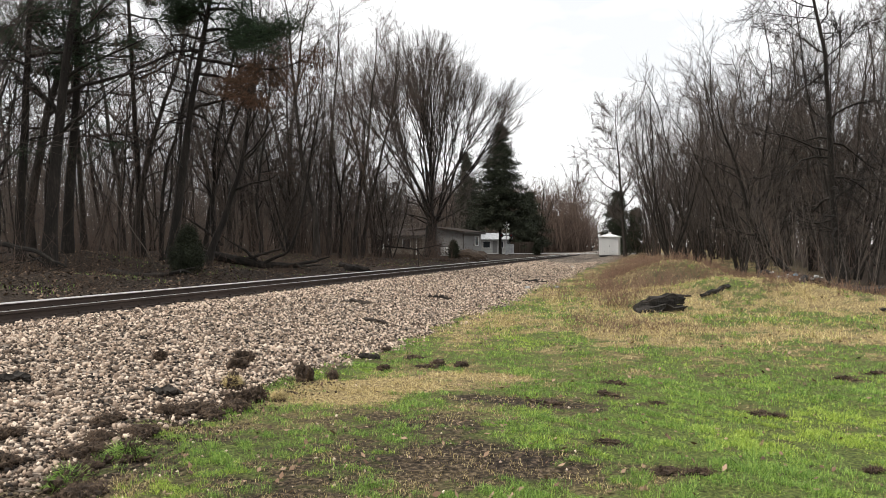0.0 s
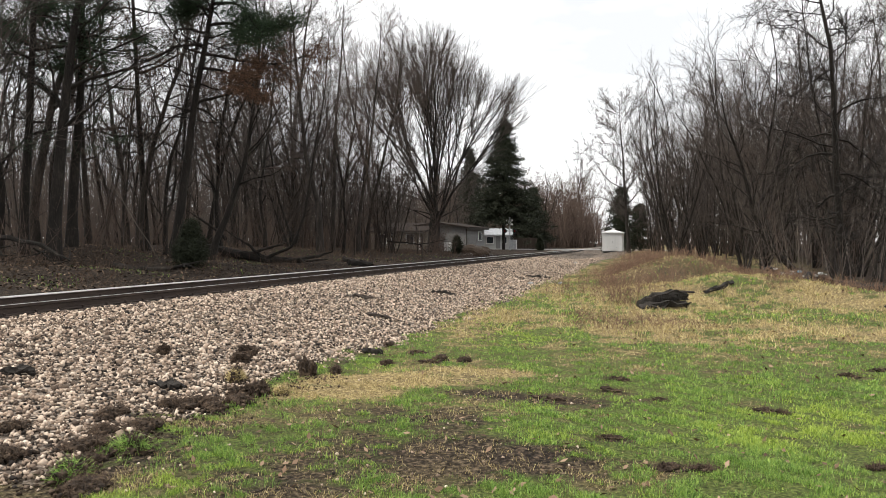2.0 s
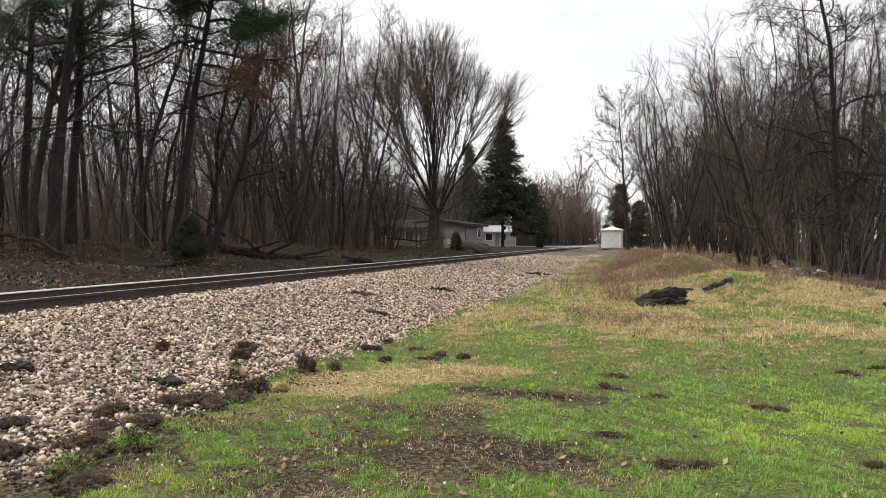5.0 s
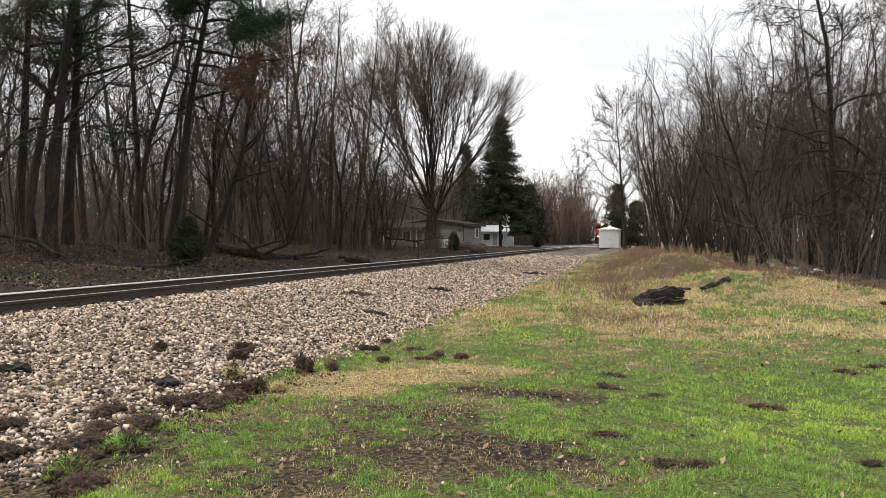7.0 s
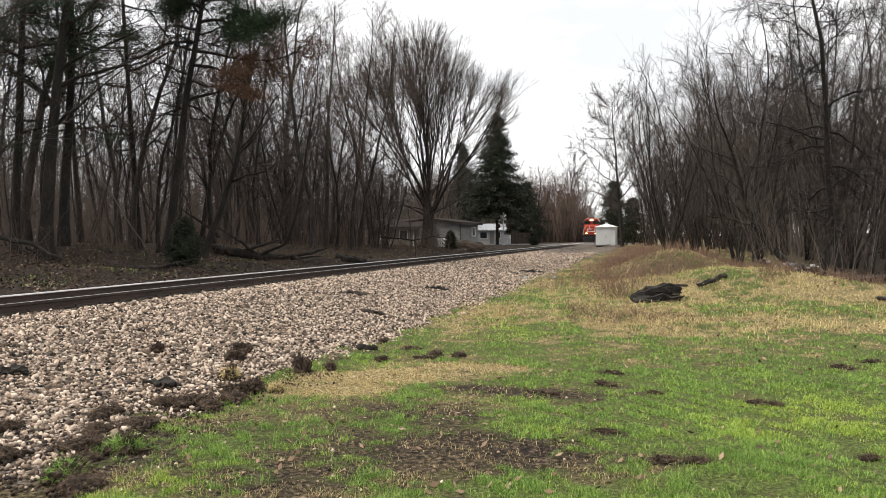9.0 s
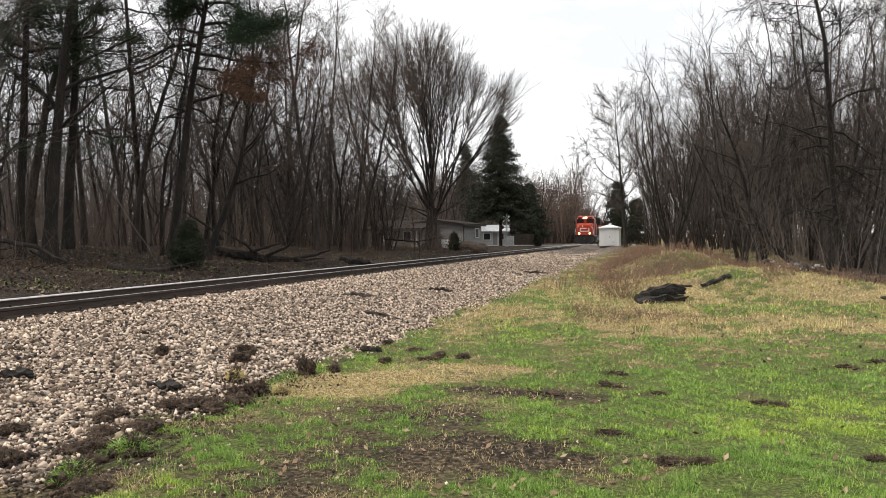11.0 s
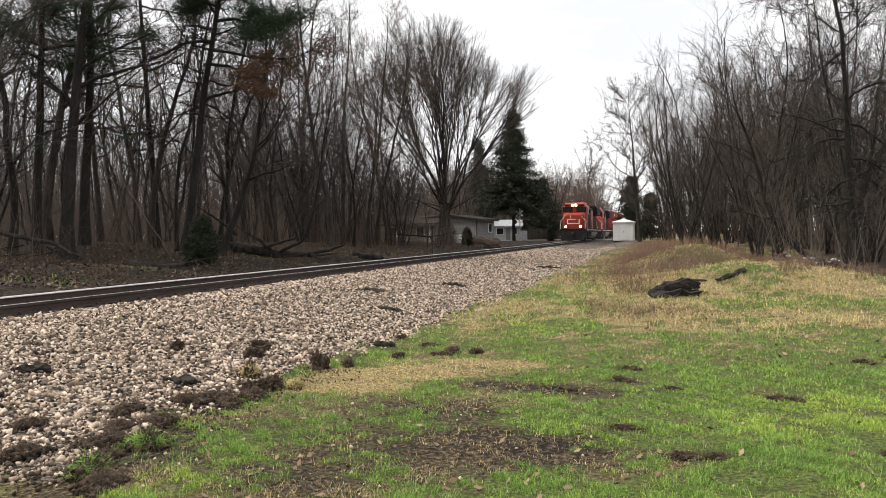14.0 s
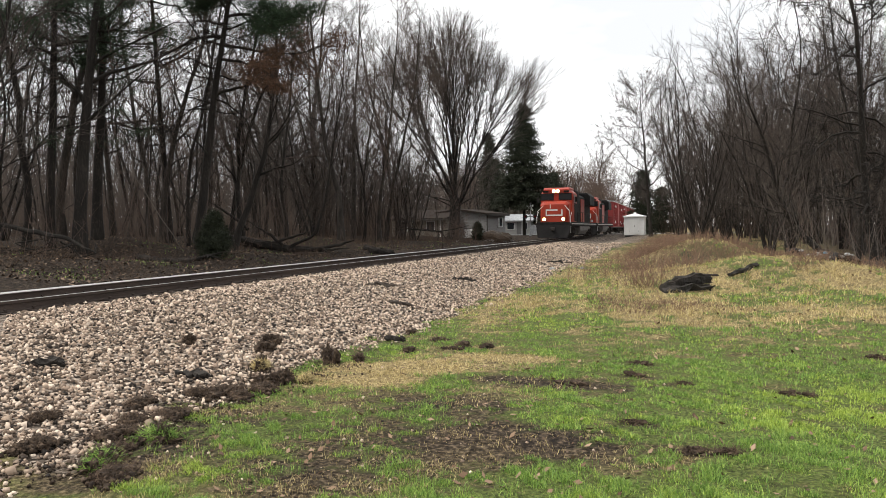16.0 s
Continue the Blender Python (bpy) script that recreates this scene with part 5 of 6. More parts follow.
def build_litter():
    rng = np.random.RandomState(91)
    x, y = in_view(rng, 16000, 3.8, 24, -0.75, 0.34)
    k = (cover(x, y)[3] < 0.5) & (rng.uniform(0, 1, len(x)) < 0.09 + 0.6 * smooth(10.5, 13, y) * (waves(x, y, 1.8, 92) + 1.2 * hump(x, y, -0.6, 11.9, 0.9, 0.7) + 1.2 * hump(x, y, 1.8, 12.2, 0.9, 0.6) > 0.25))
    leaves("fallen_leaves", x[k], y[k], rng.uniform(0.009, 0.030, k.sum()) * (1 + y[k] / 30), 93, "brown curled leaves scattered over the lawn")
    x, y = rng.uniform(-27, -14.0, 15000), 16 * (80 / 16) ** rng.uniform(0, 1, 15000)
    leaves("leaf_litter", x, y, rng.uniform(0.03, 0.08, 15000), 94, "dark brown leaf litter on the wooded bank", stuff=WETSHADELEAF)
    x, y = rng.uniform(-24, -15.5, 3500), 17 * (60 / 17) ** rng.uniform(0, 1, 3500)
    k = (waves(x, y, 6.0, 95) > 0.35) & (x < -16.0)
    blades("bank_grass", x[k], y[k], np.full(k.sum(), 0.11), np.full(k.sum(), 0.022), 0.7, GRASS, "thin green ground cover among leaf litter", "grass", 96)


build_ballast()
build_grass()
build_weeds()
build_litter()

# ---- turf clods, logs and rubbish ----
def lump(seed, rx, ry, rz, rough=0.35, detail=3):
    bm = bmesh.new()
    bmesh.ops.create_icosphere(bm, subdivisions=detail, radius=1.0)
    off = Vector((seed * 3.1, seed * 1.7, seed * 0.9))
    for v in bm.verts:
        p = v.co.copy()
        k = 1 + rough * noise.noise(p * 1.6 + off) + rough * 0.6 * noise.noise(p * 4.5 + off) + rough * 0.35 * noise.noise(p * 10 + off)
        v.co = Vector((p.x * rx, p.y * ry, max(-0.35, p.z) * rz)) * k
    return bm


def build_clods():
    rng = np.random.RandomState(51)
    spots = [(-5.15, 8.6, 0.26, 0.11, 0), (-5.0, 8.2, 0.20, 0.09, 0), (-4.5, 7.3, 0.19, 0.10, 1), (-3.95, 6.85, 0.18, 0.11, 0), (-5.9, 7.9, 0.11, 0.09, 0), (-4.0, 8.05, 0.16, 0.14, 0), (-3.72, 8.25, 0.14, 0.07, 0),
             (-3.75, 6.95, 0.10, 0.06, 1), (-4.25, 6.2, 0.40, 0.09, 0), (-3.95, 6.45, 0.30, 0.10, 0), (-4.65, 5.5, 0.26, 0.08, 0), (-4.15, 5.3, 0.34, 0.08, 0), (-3.75, 4.05, 0.22, 0.10, 2), (-4.2, 4.7, 0.32, 0.08, 0),
             (-3.75, 4.65, 0.24, 0.10, 2), (-5.0, 4.75, 0.20, 0.08, 0), (-4.5, 4.2, 0.30, 0.09, 0), (-3.5, 3.9, 0.30, 0.07, 0), (-3.3, 8.9, 0.14, 0.05, 0), (-2.75, 9.5, 0.16, 0.04, 0), (-2.45, 9.6, 0.14, 0.04, 0), (-3.9, 10.6, 0.13, 0.05, 0),
             (-4.45, 6.05, 0.2, 0.08, 0), (-4.0, 6.1, 0.22, 0.09, 0), (-4.35, 5.05, 0.22, 0.08, 0), (-3.9, 4.35, 0.2, 0.08, 0), (-4.1, 6.75, 0.18, 0.08, 0)]
    for i, (x, y, w, h, sort) in enumerate(spots):
        c = thing("turf_clod", ("dark clod of turned-up earth and roots on the ballast edge", "overturned clod topped with matted yellow grass", "earth clod with green grass still growing")[sort], "clod", "turned-up turf clods", pose(x, y, ground_z(x, y) + 0.01, 0, 0, rng.uniform(0, 360)))
        mat = w > 0.19 and sort == 0 and y < 7.2
        w, h = (w * 0.62, h * 0.6) if mat else (min(w * 0.72, 0.145), h * 1.15)
        core = w * 0.6 if mat else w
        part("soil", lump(i, core, core * rng.uniform(0.6, 0.85), h, 0.75 if mat else 0.6, 4), SOIL, c)
        if mat:
            q = rng.normal(0, 0.5, (240, 2)) * np.array((w, w * 0.6))
            z = h * np.exp(-((q / w) ** 2).sum(1) * 1.6) * rng.uniform(0.3, 1.0, 240)
            V = stone_shape(rng, 240, rng.uniform(0.008, 0.026, 240)) + np.stack([q[:, 0], q[:, 1], z], 1)[:, None]
            o = new("loose_soil", mesh_np("loose_soil", V.reshape(-1, 3), (np.arange(240)[:, None, None] * 8 + CUBE[None]).reshape(-1, 3), SOIL))
            o.parent = c
            tagged(o, kind="stuff")
        n = 500 if mat else 900 if sort else 330
        a, f = rng.uniform(0, 2 * np.pi, n), np.sqrt(rng.uniform(0, 1, n))
        p = np.stack([np.cos(a) * f * w, np.sin(a) * f * w * 0.65, h * (1 - 0.75 * f ** 2) * rng.uniform(0.6, 1.0, n)], 1)
        d = np.stack([np.cos(a), np.sin(a), rng.normal(0.25, 0.6, n)], 1) * rng.uniform(0.015, 0.05, (n, 1)) + rng.normal(0, 0.022, (n, 3))
        g = new("root_mat" if sort == 0 else "grass", mesh_np("roots", *cones(p, p + d, 0.0022), (BRUSHWEED, STRAW, GRASS)[sort]))
        g.parent = c
    crumbs = rng.normal(0, 1, (1700, 2))
    x, y = -4.15 + 0.32 * crumbs[:, 0], rng.uniform(3.6, 8.0, 1700)
    heap(x, y, height(x, y) + 0.010, rng.uniform(0.003, 0.012, 1700), 55, SOIL, "soil_crumbs", "crumbs of dark soil strewn on the ballast edge", "soil")
    # small dark divots in the lawn
    for i, (x, y, w) in enumerate([(-1.0, 7.5, 0.22), (-0.40, 8.75, 0.18), (-0.44, 8.08, 0.16), (1.01, 7.55, 0.16), (1.16, 7.5, 0.10), (0.10, 5.42, 0.13), (0.32, 5.40, 0.13), (-0.33, 6.09, 0.14), (-2.8, 9.19, 0.18), (-3.26, 9.99, 0.18), (2.73, 10.37, 0.16), (2.25, 9.87, 0.16), (0.06, 7.78, 0.10), (1.52, 5.86, 0.09)]):
        d = thing("divot", "low scuffed patch of dark soil in the lawn", "soil", "scuffed divots in the lawn", pose(x, y, ground_z(x, y) + 0.004, 0, 0, rng.uniform(-30, 30)))
        part("soil", lump(40 + i, w * 0.6, w * 0.34, 0.030, 0.9, 4), SOIL, d)
        n = 160
        p = rng.normal(0, 0.45, (n, 3)) * np.array((w, w * 0.5, 0)) + np.array((0, 0, 0.012))
        g = new("dead_grass", mesh_np("dead_grass", *cones(p, p + rng.normal(0, 0.025, (n, 3)) + np.array((0, 0, 0.018)), 0.0024), BRUSHWEED))
        g.parent = d
        tagged(g, kind="stuff")


def log_mesh(seed, points, radii, sides=11, rough=0.16):
    rng = np.random.RandomState(seed)
    bm = bmesh.new()
    P = [Vector(p) for p in points]
    fine, rad = [], []
    for i in range(len(P) - 1):
        for k in range(5):
            fine.append(P[i].lerp(P[i + 1], k / 5) + Vector(rng.normal(0, 0.015, 3)))
            rad.append(radii[i] + (radii[i + 1] - radii[i]) * k / 5)
    fine.append(P[-1]), rad.append(radii[-1])
    tube(bm, fine, rad, sides)
    for v in bm.verts:
        v.co += Vector(rng.normal(0, 1, 3)) * rough * min(radii)
    return bm


def on(x, y, up=0.0):
    return (x, y, ground_z(x, y) + up)


def build_logs():
    a = thing("charred_log", "blackened split log lying on dry grass", "log")
    part("trunk", log_mesh(1, [on(-0.35, 18.5, 0.10), on(0.1, 18.7, 0.24), on(0.75, 19.2, 0.26)], [0.11, 0.16, 0.12], 12, 0.16), CHAR, a)
    part("slab", log_mesh(2, [on(-0.30, 18.3, 0.06), on(0.75, 18.8, 0.10)], [0.08, 0.09], 8, 0.35), CHAR, a)
    part("bark_strip", log_mesh(22, [on(-0.2, 18.4, 0.24), on(0.4, 18.75, 0.40), on(0.95, 19.2, 0.34)], [0.02, 0.03, 0.02], 6, 0.3), BARK, a)
    b = thing("weathered_plank_log", "dark weathered log half sunk in the turf bank", "log")
    part("trunk", log_mesh(3, [on(1.3, 21.2, 0.05), on(1.7, 21.5, 0.06), on(2.1, 21.9, 0.06)], [0.04, 0.07, 0.05], 9, 0.3), CHAR, b)
    c = thing("fallen_log", "grey-brown fallen log lying on the leafy bank", "log")
    part("trunk", log_mesh(4, [on(-21.1, 25, 0.14), on(-20.2, 24.9, 0.08), on(-19.2, 25.0, 0.06), on(-18.2, 25.2, 0.14)], [0.15, 0.13, 0.11, 0.07]), BARK, c)
    for k, e in enumerate([(-17.3, 25.6, 0.5), (-17.6, 24.8, 0.25), (-17.0, 25.3, 0.15)]):
        part("branch", log_mesh(5 + k, [on(-18.4, 25.1, 0.12), on(-17.9, 25.2, 0.3), on(*e)], [0.06, 0.045, 0.015], 6), BARK_DARK, c)
    d = thing("fallen_tree", "large dark fallen trunk with broken limbs beside the track", "log")
    part("trunk", log_mesh(9, [on(-24.8, 36, 0.30), on(-22.2, 36, 0.25), on(-20.2, 36.1, 0.22), on(-18.4, 36.6, 0.2)], [0.26, 0.24, 0.20, 0.10]), BARK_DARK, d)
    for k, (s, m, e) in enumerate([((-20.3, 36, 0.3), (-18.9, 36.2, 1.0), (-18.4, 36.2, 2.05)), ((-21.4, 36, 0.4), (-20.0, 35.8, 0.9), (-19.0, 36, 1.25)), ((-20.6, 36, 0.3), (-21.3, 35.8, 0.85), (-22.6, 35.6, 1.5)), ((-19.2, 36.3, 0.2), (-18.0, 36.2, 0.25), (-16.9, 36.4, 0.4)), ((-19.4, 36.3, 0.2), (-18.2, 35.7, 0.4), (-17.4, 35.4, 0.1)), ((-19.0, 36.4, 0.2), (-17.6, 36.8, 0.5), (-16.8, 36.9, 0.8)), ((-22.6, 35.6, 1.0), (-23.6, 35.5, 1.7), (-24.8, 35.3, 2.3))]):
        part("limb", log_mesh(11 + k, [on(*s), on(*m), on(*e)], [0.10, 0.075, 0.03], 7), BARK_DARK if k != 1 else BARK, d)
    for k, (p, q) in enumerate([((-16.6, 38.6), (-15.6, 39.6)), ((-18.0, 41), (-16.6, 40.4))]):
        s = thing("fallen_log", "short dark log beside the ballast", "log")
        part("trunk", log_mesh(21 + k, [on(*p, 0.14), on(*q, 0.12)], [0.17, 0.15]), BARK_DARK, s)
    f = thing("fallen_branch", "long dark fallen branch across the brush", "branch")
    part("trunk", log_mesh(25, [on(-27, 23.0, 1.1), on(-24.0, 22.5, 0.9), on(-22.0, 22.3, 0.75), on(-20.5, 22.1, 0.25)], [0.10, 0.10, 0.08, 0.03], 7), BARK_DARK, f)
    for k in range(7):
        rng = np.random.RandomState(70 + k)
        x = -24 + k * 0.55
        part("twig", log_mesh(26 + k, [on(x, 22.3, 0.6), on(x + rng.normal(0, 0.5), 22 + rng.normal(0, 0.4), rng.uniform(0.1, 0.5)), on(x + rng.normal(0, 0.9), 21.7 + rng.normal(0, 0.6), 0.05)], [0.035, 0.025, 0.01], 5), BARK_DARK, f)
    g = thing("fallen_branch", "pale broken sapling leaning in the brush", "branch")
    part("trunk", log_mesh(40, [on(-22.0, 26.0, 3.4), on(-20.9, 26.0, 2.0), on(-19.6, 26.0, 0.35)], [0.015, 0.02, 0.012], 6), TWIG_PALE, g)
    h = thing("fallen_branch", "dark drooping branch near the houses", "branch")
    part("trunk", log_mesh(41, [on(-21.5, 58, 1.1), on(-19.6, 57.5, 0.95), on(-18.3, 57, 0.85), on(-17.6, 57, 0.1)], [0.06, 0.06, 0.05, 0.02], 6), BARK_DARK, h)
    part("limb", log_mesh(42, [on(-18.4, 57, 0.85), on(-16.9, 57, 1.3), on(-15.9, 57, 1.7)], [0.045, 0.03, 0.01], 6), BARK_DARK, h)
    for k, (x, y, l, a, col) in enumerate([(-4.9, 6.6, 0.19, 5, CHAR), (-6.2, 6.0, 0.14, 30, CHAR), (-3.85, 9.8, 0.14, 10, CHAR), (-5.6, 19.5, 0.32, 8, CHAR), (-5.2, 13.6, 0.24, -8, TIE), (-4.7, 31, 0.5, 12, CHAR), (-6.6, 16, 0.3, 20, TIE)]):
        s = thing("board_scrap", "short blackened scrap of tie timber on ballast", "wood scrap", "timber scraps on the ballast", pose(x, y, ground_z(x, y) + 0.035, 3, 4, a))
        part("timber", log_mesh(50 + k, [(-l, 0, 0), (0, 0.01, 0.008), (l, 0, 0)], [0.035, 0.042, 0.032], 6, 0.35), col, s)


def build_shrubs():
    rng = np.random.RandomState(77)
    for x, y, w, h, label in ((-18.8, 27, 0.75, 1.9, "dark green bushy juniper on the bank"), (-15.7, 105, 0.6, 1.7, "dark clipped evergreen shrub near the crossing"), (-18.4, 69, 0.5, 1.6, "dark evergreen shrub beside the gravel pile")):
        s = thing("evergreen_shrub", label, "shrub", at=place(x, y))
        n = 240
        a, f, u = rng.uniform(0, 2 * np.pi, n), np.sqrt(rng.uniform(0.1, 1, n)), rng.uniform(0.03, 1, n)
        prof = np.where(u < 0.35, 0.75 + 0.7 * u, 1.0 - 0.85 * (u - 0.35) / 0.65) * (1 + 0.25 * np.sin(a * 3 + u * 9))
        c = np.stack([np.cos(a) * f * w * prof, np.sin(a) * f * w * prof, u * h], 1)
        st = new("stems", mesh_np("stems", *cones(np.zeros((60, 3)) + rng.normal(0, 0.06, (60, 3)), c[:60], 0.018), BARK_DARK))
        st.parent = s
        o = new("foliage", mesh_np("foliage", *needles(rng, c, 70 if y < 50 else 20, 0.10, 0.13 if y < 50 else 0.22, 1.0, 0.016 if y < 50 else 0.03, -0.3), NEEDLE_DARK))
        o.parent = s


def build_gravel_pile():
    rng = np.random.RandomState(78)
    cx, cy = -17.3, 70.5
    g = thing("gravel_pile", "heap of dark grey-brown gravel by the house", "gravel pile", at=pose(cx, cy, ground_z(cx, cy)))
    part("core", lump(5, 2.0, 1.8, 1.0, 0.15), SOIL, g)
    n = 1800
    a, f = rng.uniform(0, 2 * np.pi, n), np.sqrt(rng.uniform(0, 1, n))
    V = stone_shape(rng, n, rng.uniform(0.03, 0.07, n)) + np.stack([np.cos(a) * f * 2.05, np.sin(a) * f * 1.85, 1.05 * (1 - f ** 1.8)], 1)[:, None]
    o = new("gravel", mesh_np("gravel", V.reshape(-1, 3), (np.arange(n)[:, None, None] * 8 + CUBE[None]).reshape(-1, 3), material("dark_gravel", [(0.1, (0.05, 0.045, 0.04)), (0.9, (0.20, 0.18, 0.165))], 4, 0.95, bump=0, island=0.7)))
    o.parent = g
    tagged(o, kind="stuff")


def crumple(seed, w, h):
    bm = bmesh.new()
    bmesh.ops.create_icosphere(bm, subdivisions=3, radius=1)
    for v in bm.verts:
        k = 1 + 0.5 * abs(noise.noise(v.co * 2.2 + Vector((seed * 2.0, 0, 0)))) + 0.35 * noise.noise(v.co * 6 + Vector((seed * 1.0, 3, 0)))
        v.co = Vector((v.co.x * w, v.co.y * w * 0.7, v.co.z * h)) * k
    return bm


def build_rubbish():
    pale = material("pale_plastic_sheet", [(0.35, (0.08, 0.085, 0.085)), (0.65, (0.50, 0.51, 0.50))], 6, 0.4, bump=0.5, fine=25)
    blue = material("faded_blue_plastic", tones((0.12, 0.22, 0.30)), 5, 0.4)
    rubber = material("old_tyre_rubber", tones((0.018, 0.018, 0.018)), 5, 0.8, bump=0.5, fine=30)
    rng = np.random.RandomState(66)
    for k, (x, y, w) in enumerate([(4.35, 28.4, 0.11), (4.62, 28.2, 0.14), (4.9, 28.35, 0.09), (5.15, 28.6, 0.12), (5.4, 28.3, 0.08), (5.6, 28.5, 0.11), (4.5, 28.8, 0.13), (5.8, 28.9, 0.09), (4.15, 28.5, 0.08), (5.0, 28.15, 0.07)]):
        b = part("rubbish_bag", crumple(k, w, w * 0.45), blue if k == 2 else pale)
        b.matrix_world = pose(x, y, ground_z(x, y) + 0.42 + 0.07 * (k % 3), 0, 0, k * 50)
        tagged(b, "faded blue crumpled plastic in a rubbish heap" if k == 2 else "crumpled pale plastic sheet in a rubbish heap", "rubbish", "rubbish heap by the woods")
    h = part("soil_heap", lump(9, 1.5, 0.8, 0.62, 0.5), SOIL)
    h.matrix_world = pose(5.0, 29.1, ground_z(5.0, 29.1) - 0.1, 0, 0, 10)
    tagged(h, "dark heap of soil and roots under rubbish", "soil heap")
    for k, (x, y, rx) in enumerate([(4.0, 28.6, 70), (5.25, 28.1, 65)]):
        t = thing("tyre", "old black tyre half buried in the heap", "tyre", "rubbish heap by the woods", pose(x, y, ground_z(x, y) + 0.28, rx, 0, 20 + 40 * k))
        bm = bmesh.new()
        n, m = 28, 10
        vs = [[bm.verts.new(((0.27 + 0.09 * math.cos(2 * math.pi * j / m)) * math.cos(2 * math.pi * i / n), (0.27 + 0.09 * math.cos(2 * math.pi * j / m)) * math.sin(2 * math.pi * i / n), 0.10 * math.sin(2 * math.pi * j / m))) for j in range(m)] for i in range(n)]
        for i in range(n):
            for j in range(m):
                bm.faces.new((vs[i][j], vs[(i + 1) % n][j], vs[(i + 1) % n][(j + 1) % m], vs[i][(j + 1) % m]))
        part("tread", bm, rubber, t, smooth=True)
    pile = thing("brush_pile", "dark heap of cut logs and brush at the wood's edge", "brush pile")
    for k in range(11):
        x, y = 7.3 + rng.uniform(-0.9, 1.6), 25.6 + rng.uniform(-0.6, 0.6)
        a, l = rng.uniform(-0.5, 0.5), rng.uniform(0.6, 1.3)
        part("log", log_mesh(90 + k, [on(x - l * math.cos(a), y - l * math.sin(a), rng.uniform(0.05, 0.3)), on(x + l * math.cos(a), y + l * math.sin(a), rng.uniform(0.1, 0.65))], [0.13, 0.09], 8), CHAR, pile)
    for k, (x, y) in enumerate([(-4.3, 26.5), (-3.3, 27.2), (-4.9, 48), (-19.7, 66.5), (5.3, 19.4)]):
        c = part("litter_scrap", crumple(20 + k, 0.09 if k < 4 else 0.13, 0.04), pale if k < 4 else CHAR)
        c.matrix_world = pose(x, y, ground_z(x, y) + 0.06, 0, 0, 30 * k)
        c.scale = (1.4,) * 3 if k == 3 else (1, 1, 1)
        tagged(c, "small white scrap of litter on the ground" if k < 4 else "dark lump of bark at the lawn's edge", "litter")


build_clods()
build_logs()
build_shrubs()
build_gravel_pile()
build_rubbish()

# ---- the train ----
TRAIN_FRONT, TRAIN_SPEED = 63.8, 11.0
RED = material("weathered_red_orange_paint", [(0.25, (0.24, 0.022, 0.011)), (0.7, (0.40, 0.046, 0.019))], 1.2, 0.45, bump=0.1, fine=20)
BOXRED = material("faded_maroon_car_paint", [(0.25, (0.19, 0.028, 0.028)), (0.7, (0.33, 0.055, 0.050))], 0.8, 0.7, bump=0.2, fine=15, stretch=(1, 1, 0.4))
COAL = material("grimy_black_paint", [(0.25, (0.008, 0.008, 0.008)), (0.7, (0.024, 0.022, 0.021))], 1.5, 0.75, bump=0.1, spec=0.15)
SOOT = material("sooty_underframe", [(0.25, (0.016, 0.014, 0.012)), (0.7, (0.055, 0.048, 0.042))], 3, 0.8, bump=0.3)
STRIPE = material("off_white_marking_paint", tones((0.66, 0.65, 0.62), 0.85, 1.1), 3, 0.55)
TANK = material("dusty_grey_tank", tones((0.22, 0.21, 0.20)), 2, 0.7)
LAMP_ON = material("lit_headlamp", [(0.3, (1.0, 0.58, 0.22)), (0.7, (1.0, 0.62, 0.26))], 1, 0.3, bump=0, glow=7.0)
CABGLASS = material("dark_cab_glass", tones((0.012, 0.012, 0.013)), 1, 0.3, bump=0, spec=0.25)
LAMP_OFF = material("unlit_headlamp", tones((0.4, 0.4, 0.38)), 1, 0.2)


def loft(rings):
    """A solid through outlines of equal length, each a list of points."""
    bm = bmesh.new()
    R = [[bm.verts.new(p) for p in r] for r in rings]
    n = len(R[0])
    for a, b in zip(R, R[1:]):
        for i in range(n):
            bm.faces.new((a[i], a[(i + 1) % n], b[(i + 1) % n], b[i]))
    bm.faces.new(R[0][::-1]), bm.faces.new(R[-1])
    bmesh.ops.recalc_face_normals(bm, faces=bm.faces)
    return bm


def section(y, half, z0, z1, cut):
    return [(-half, y, z0), (half, y, z0), (half, y, z1 - cut), (half - cut, y, z1), (-half + cut, y, z1), (-half, y, z1 - cut)]


def wheelset(parent, y, gauge=0.75, r=0.52):
    for s in (-1, 1):
        w = part("wheel", tube(bmesh.new(), [(s * gauge, y, r), (s * (gauge + 0.13), y, r)], r, 20), SOOT, parent)
        part("hub", tube(bmesh.new(), [(s * (gauge + 0.13), y, r), (s * (gauge + 0.30), y, r)], 0.16, 10), SOOT, w)


def truck(parent, y, axles, gap):
    t = part("truck_frame", bmesh.new(), SOOT, parent)
    bm = bmesh.new()
    half = gap * (axles - 1) / 2
    for s in (-1, 1):
        box(bm, s * 1.05 - 0.09, y - half - 0.7, 0.50, s * 1.05 + 0.09, y + half + 0.7, 0.82, bevel=0.03)
        for k in range(axles):
            box(bm, s * 1.05 - 0.14, y - half + k * gap - 0.2, 0.34, s * 1.05 + 0.14, y - half + k * gap + 0.2, 0.95, bevel=0.03)
            if k:
                tube(bm, [(s * 1.1, y - half + (k - 0.5) * gap, 0.6), (s * 1.1, y - half + (k - 0.5) * gap, 1.0)], 0.11, 8)
    box(bm, -0.9, y - 0.3, 0.5, 0.9, y + 0.3, 1.0)
    bm.to_mesh(t.data)
    bm.free()
    for k in range(axles):
        wheelset(parent, y - half + k * gap)


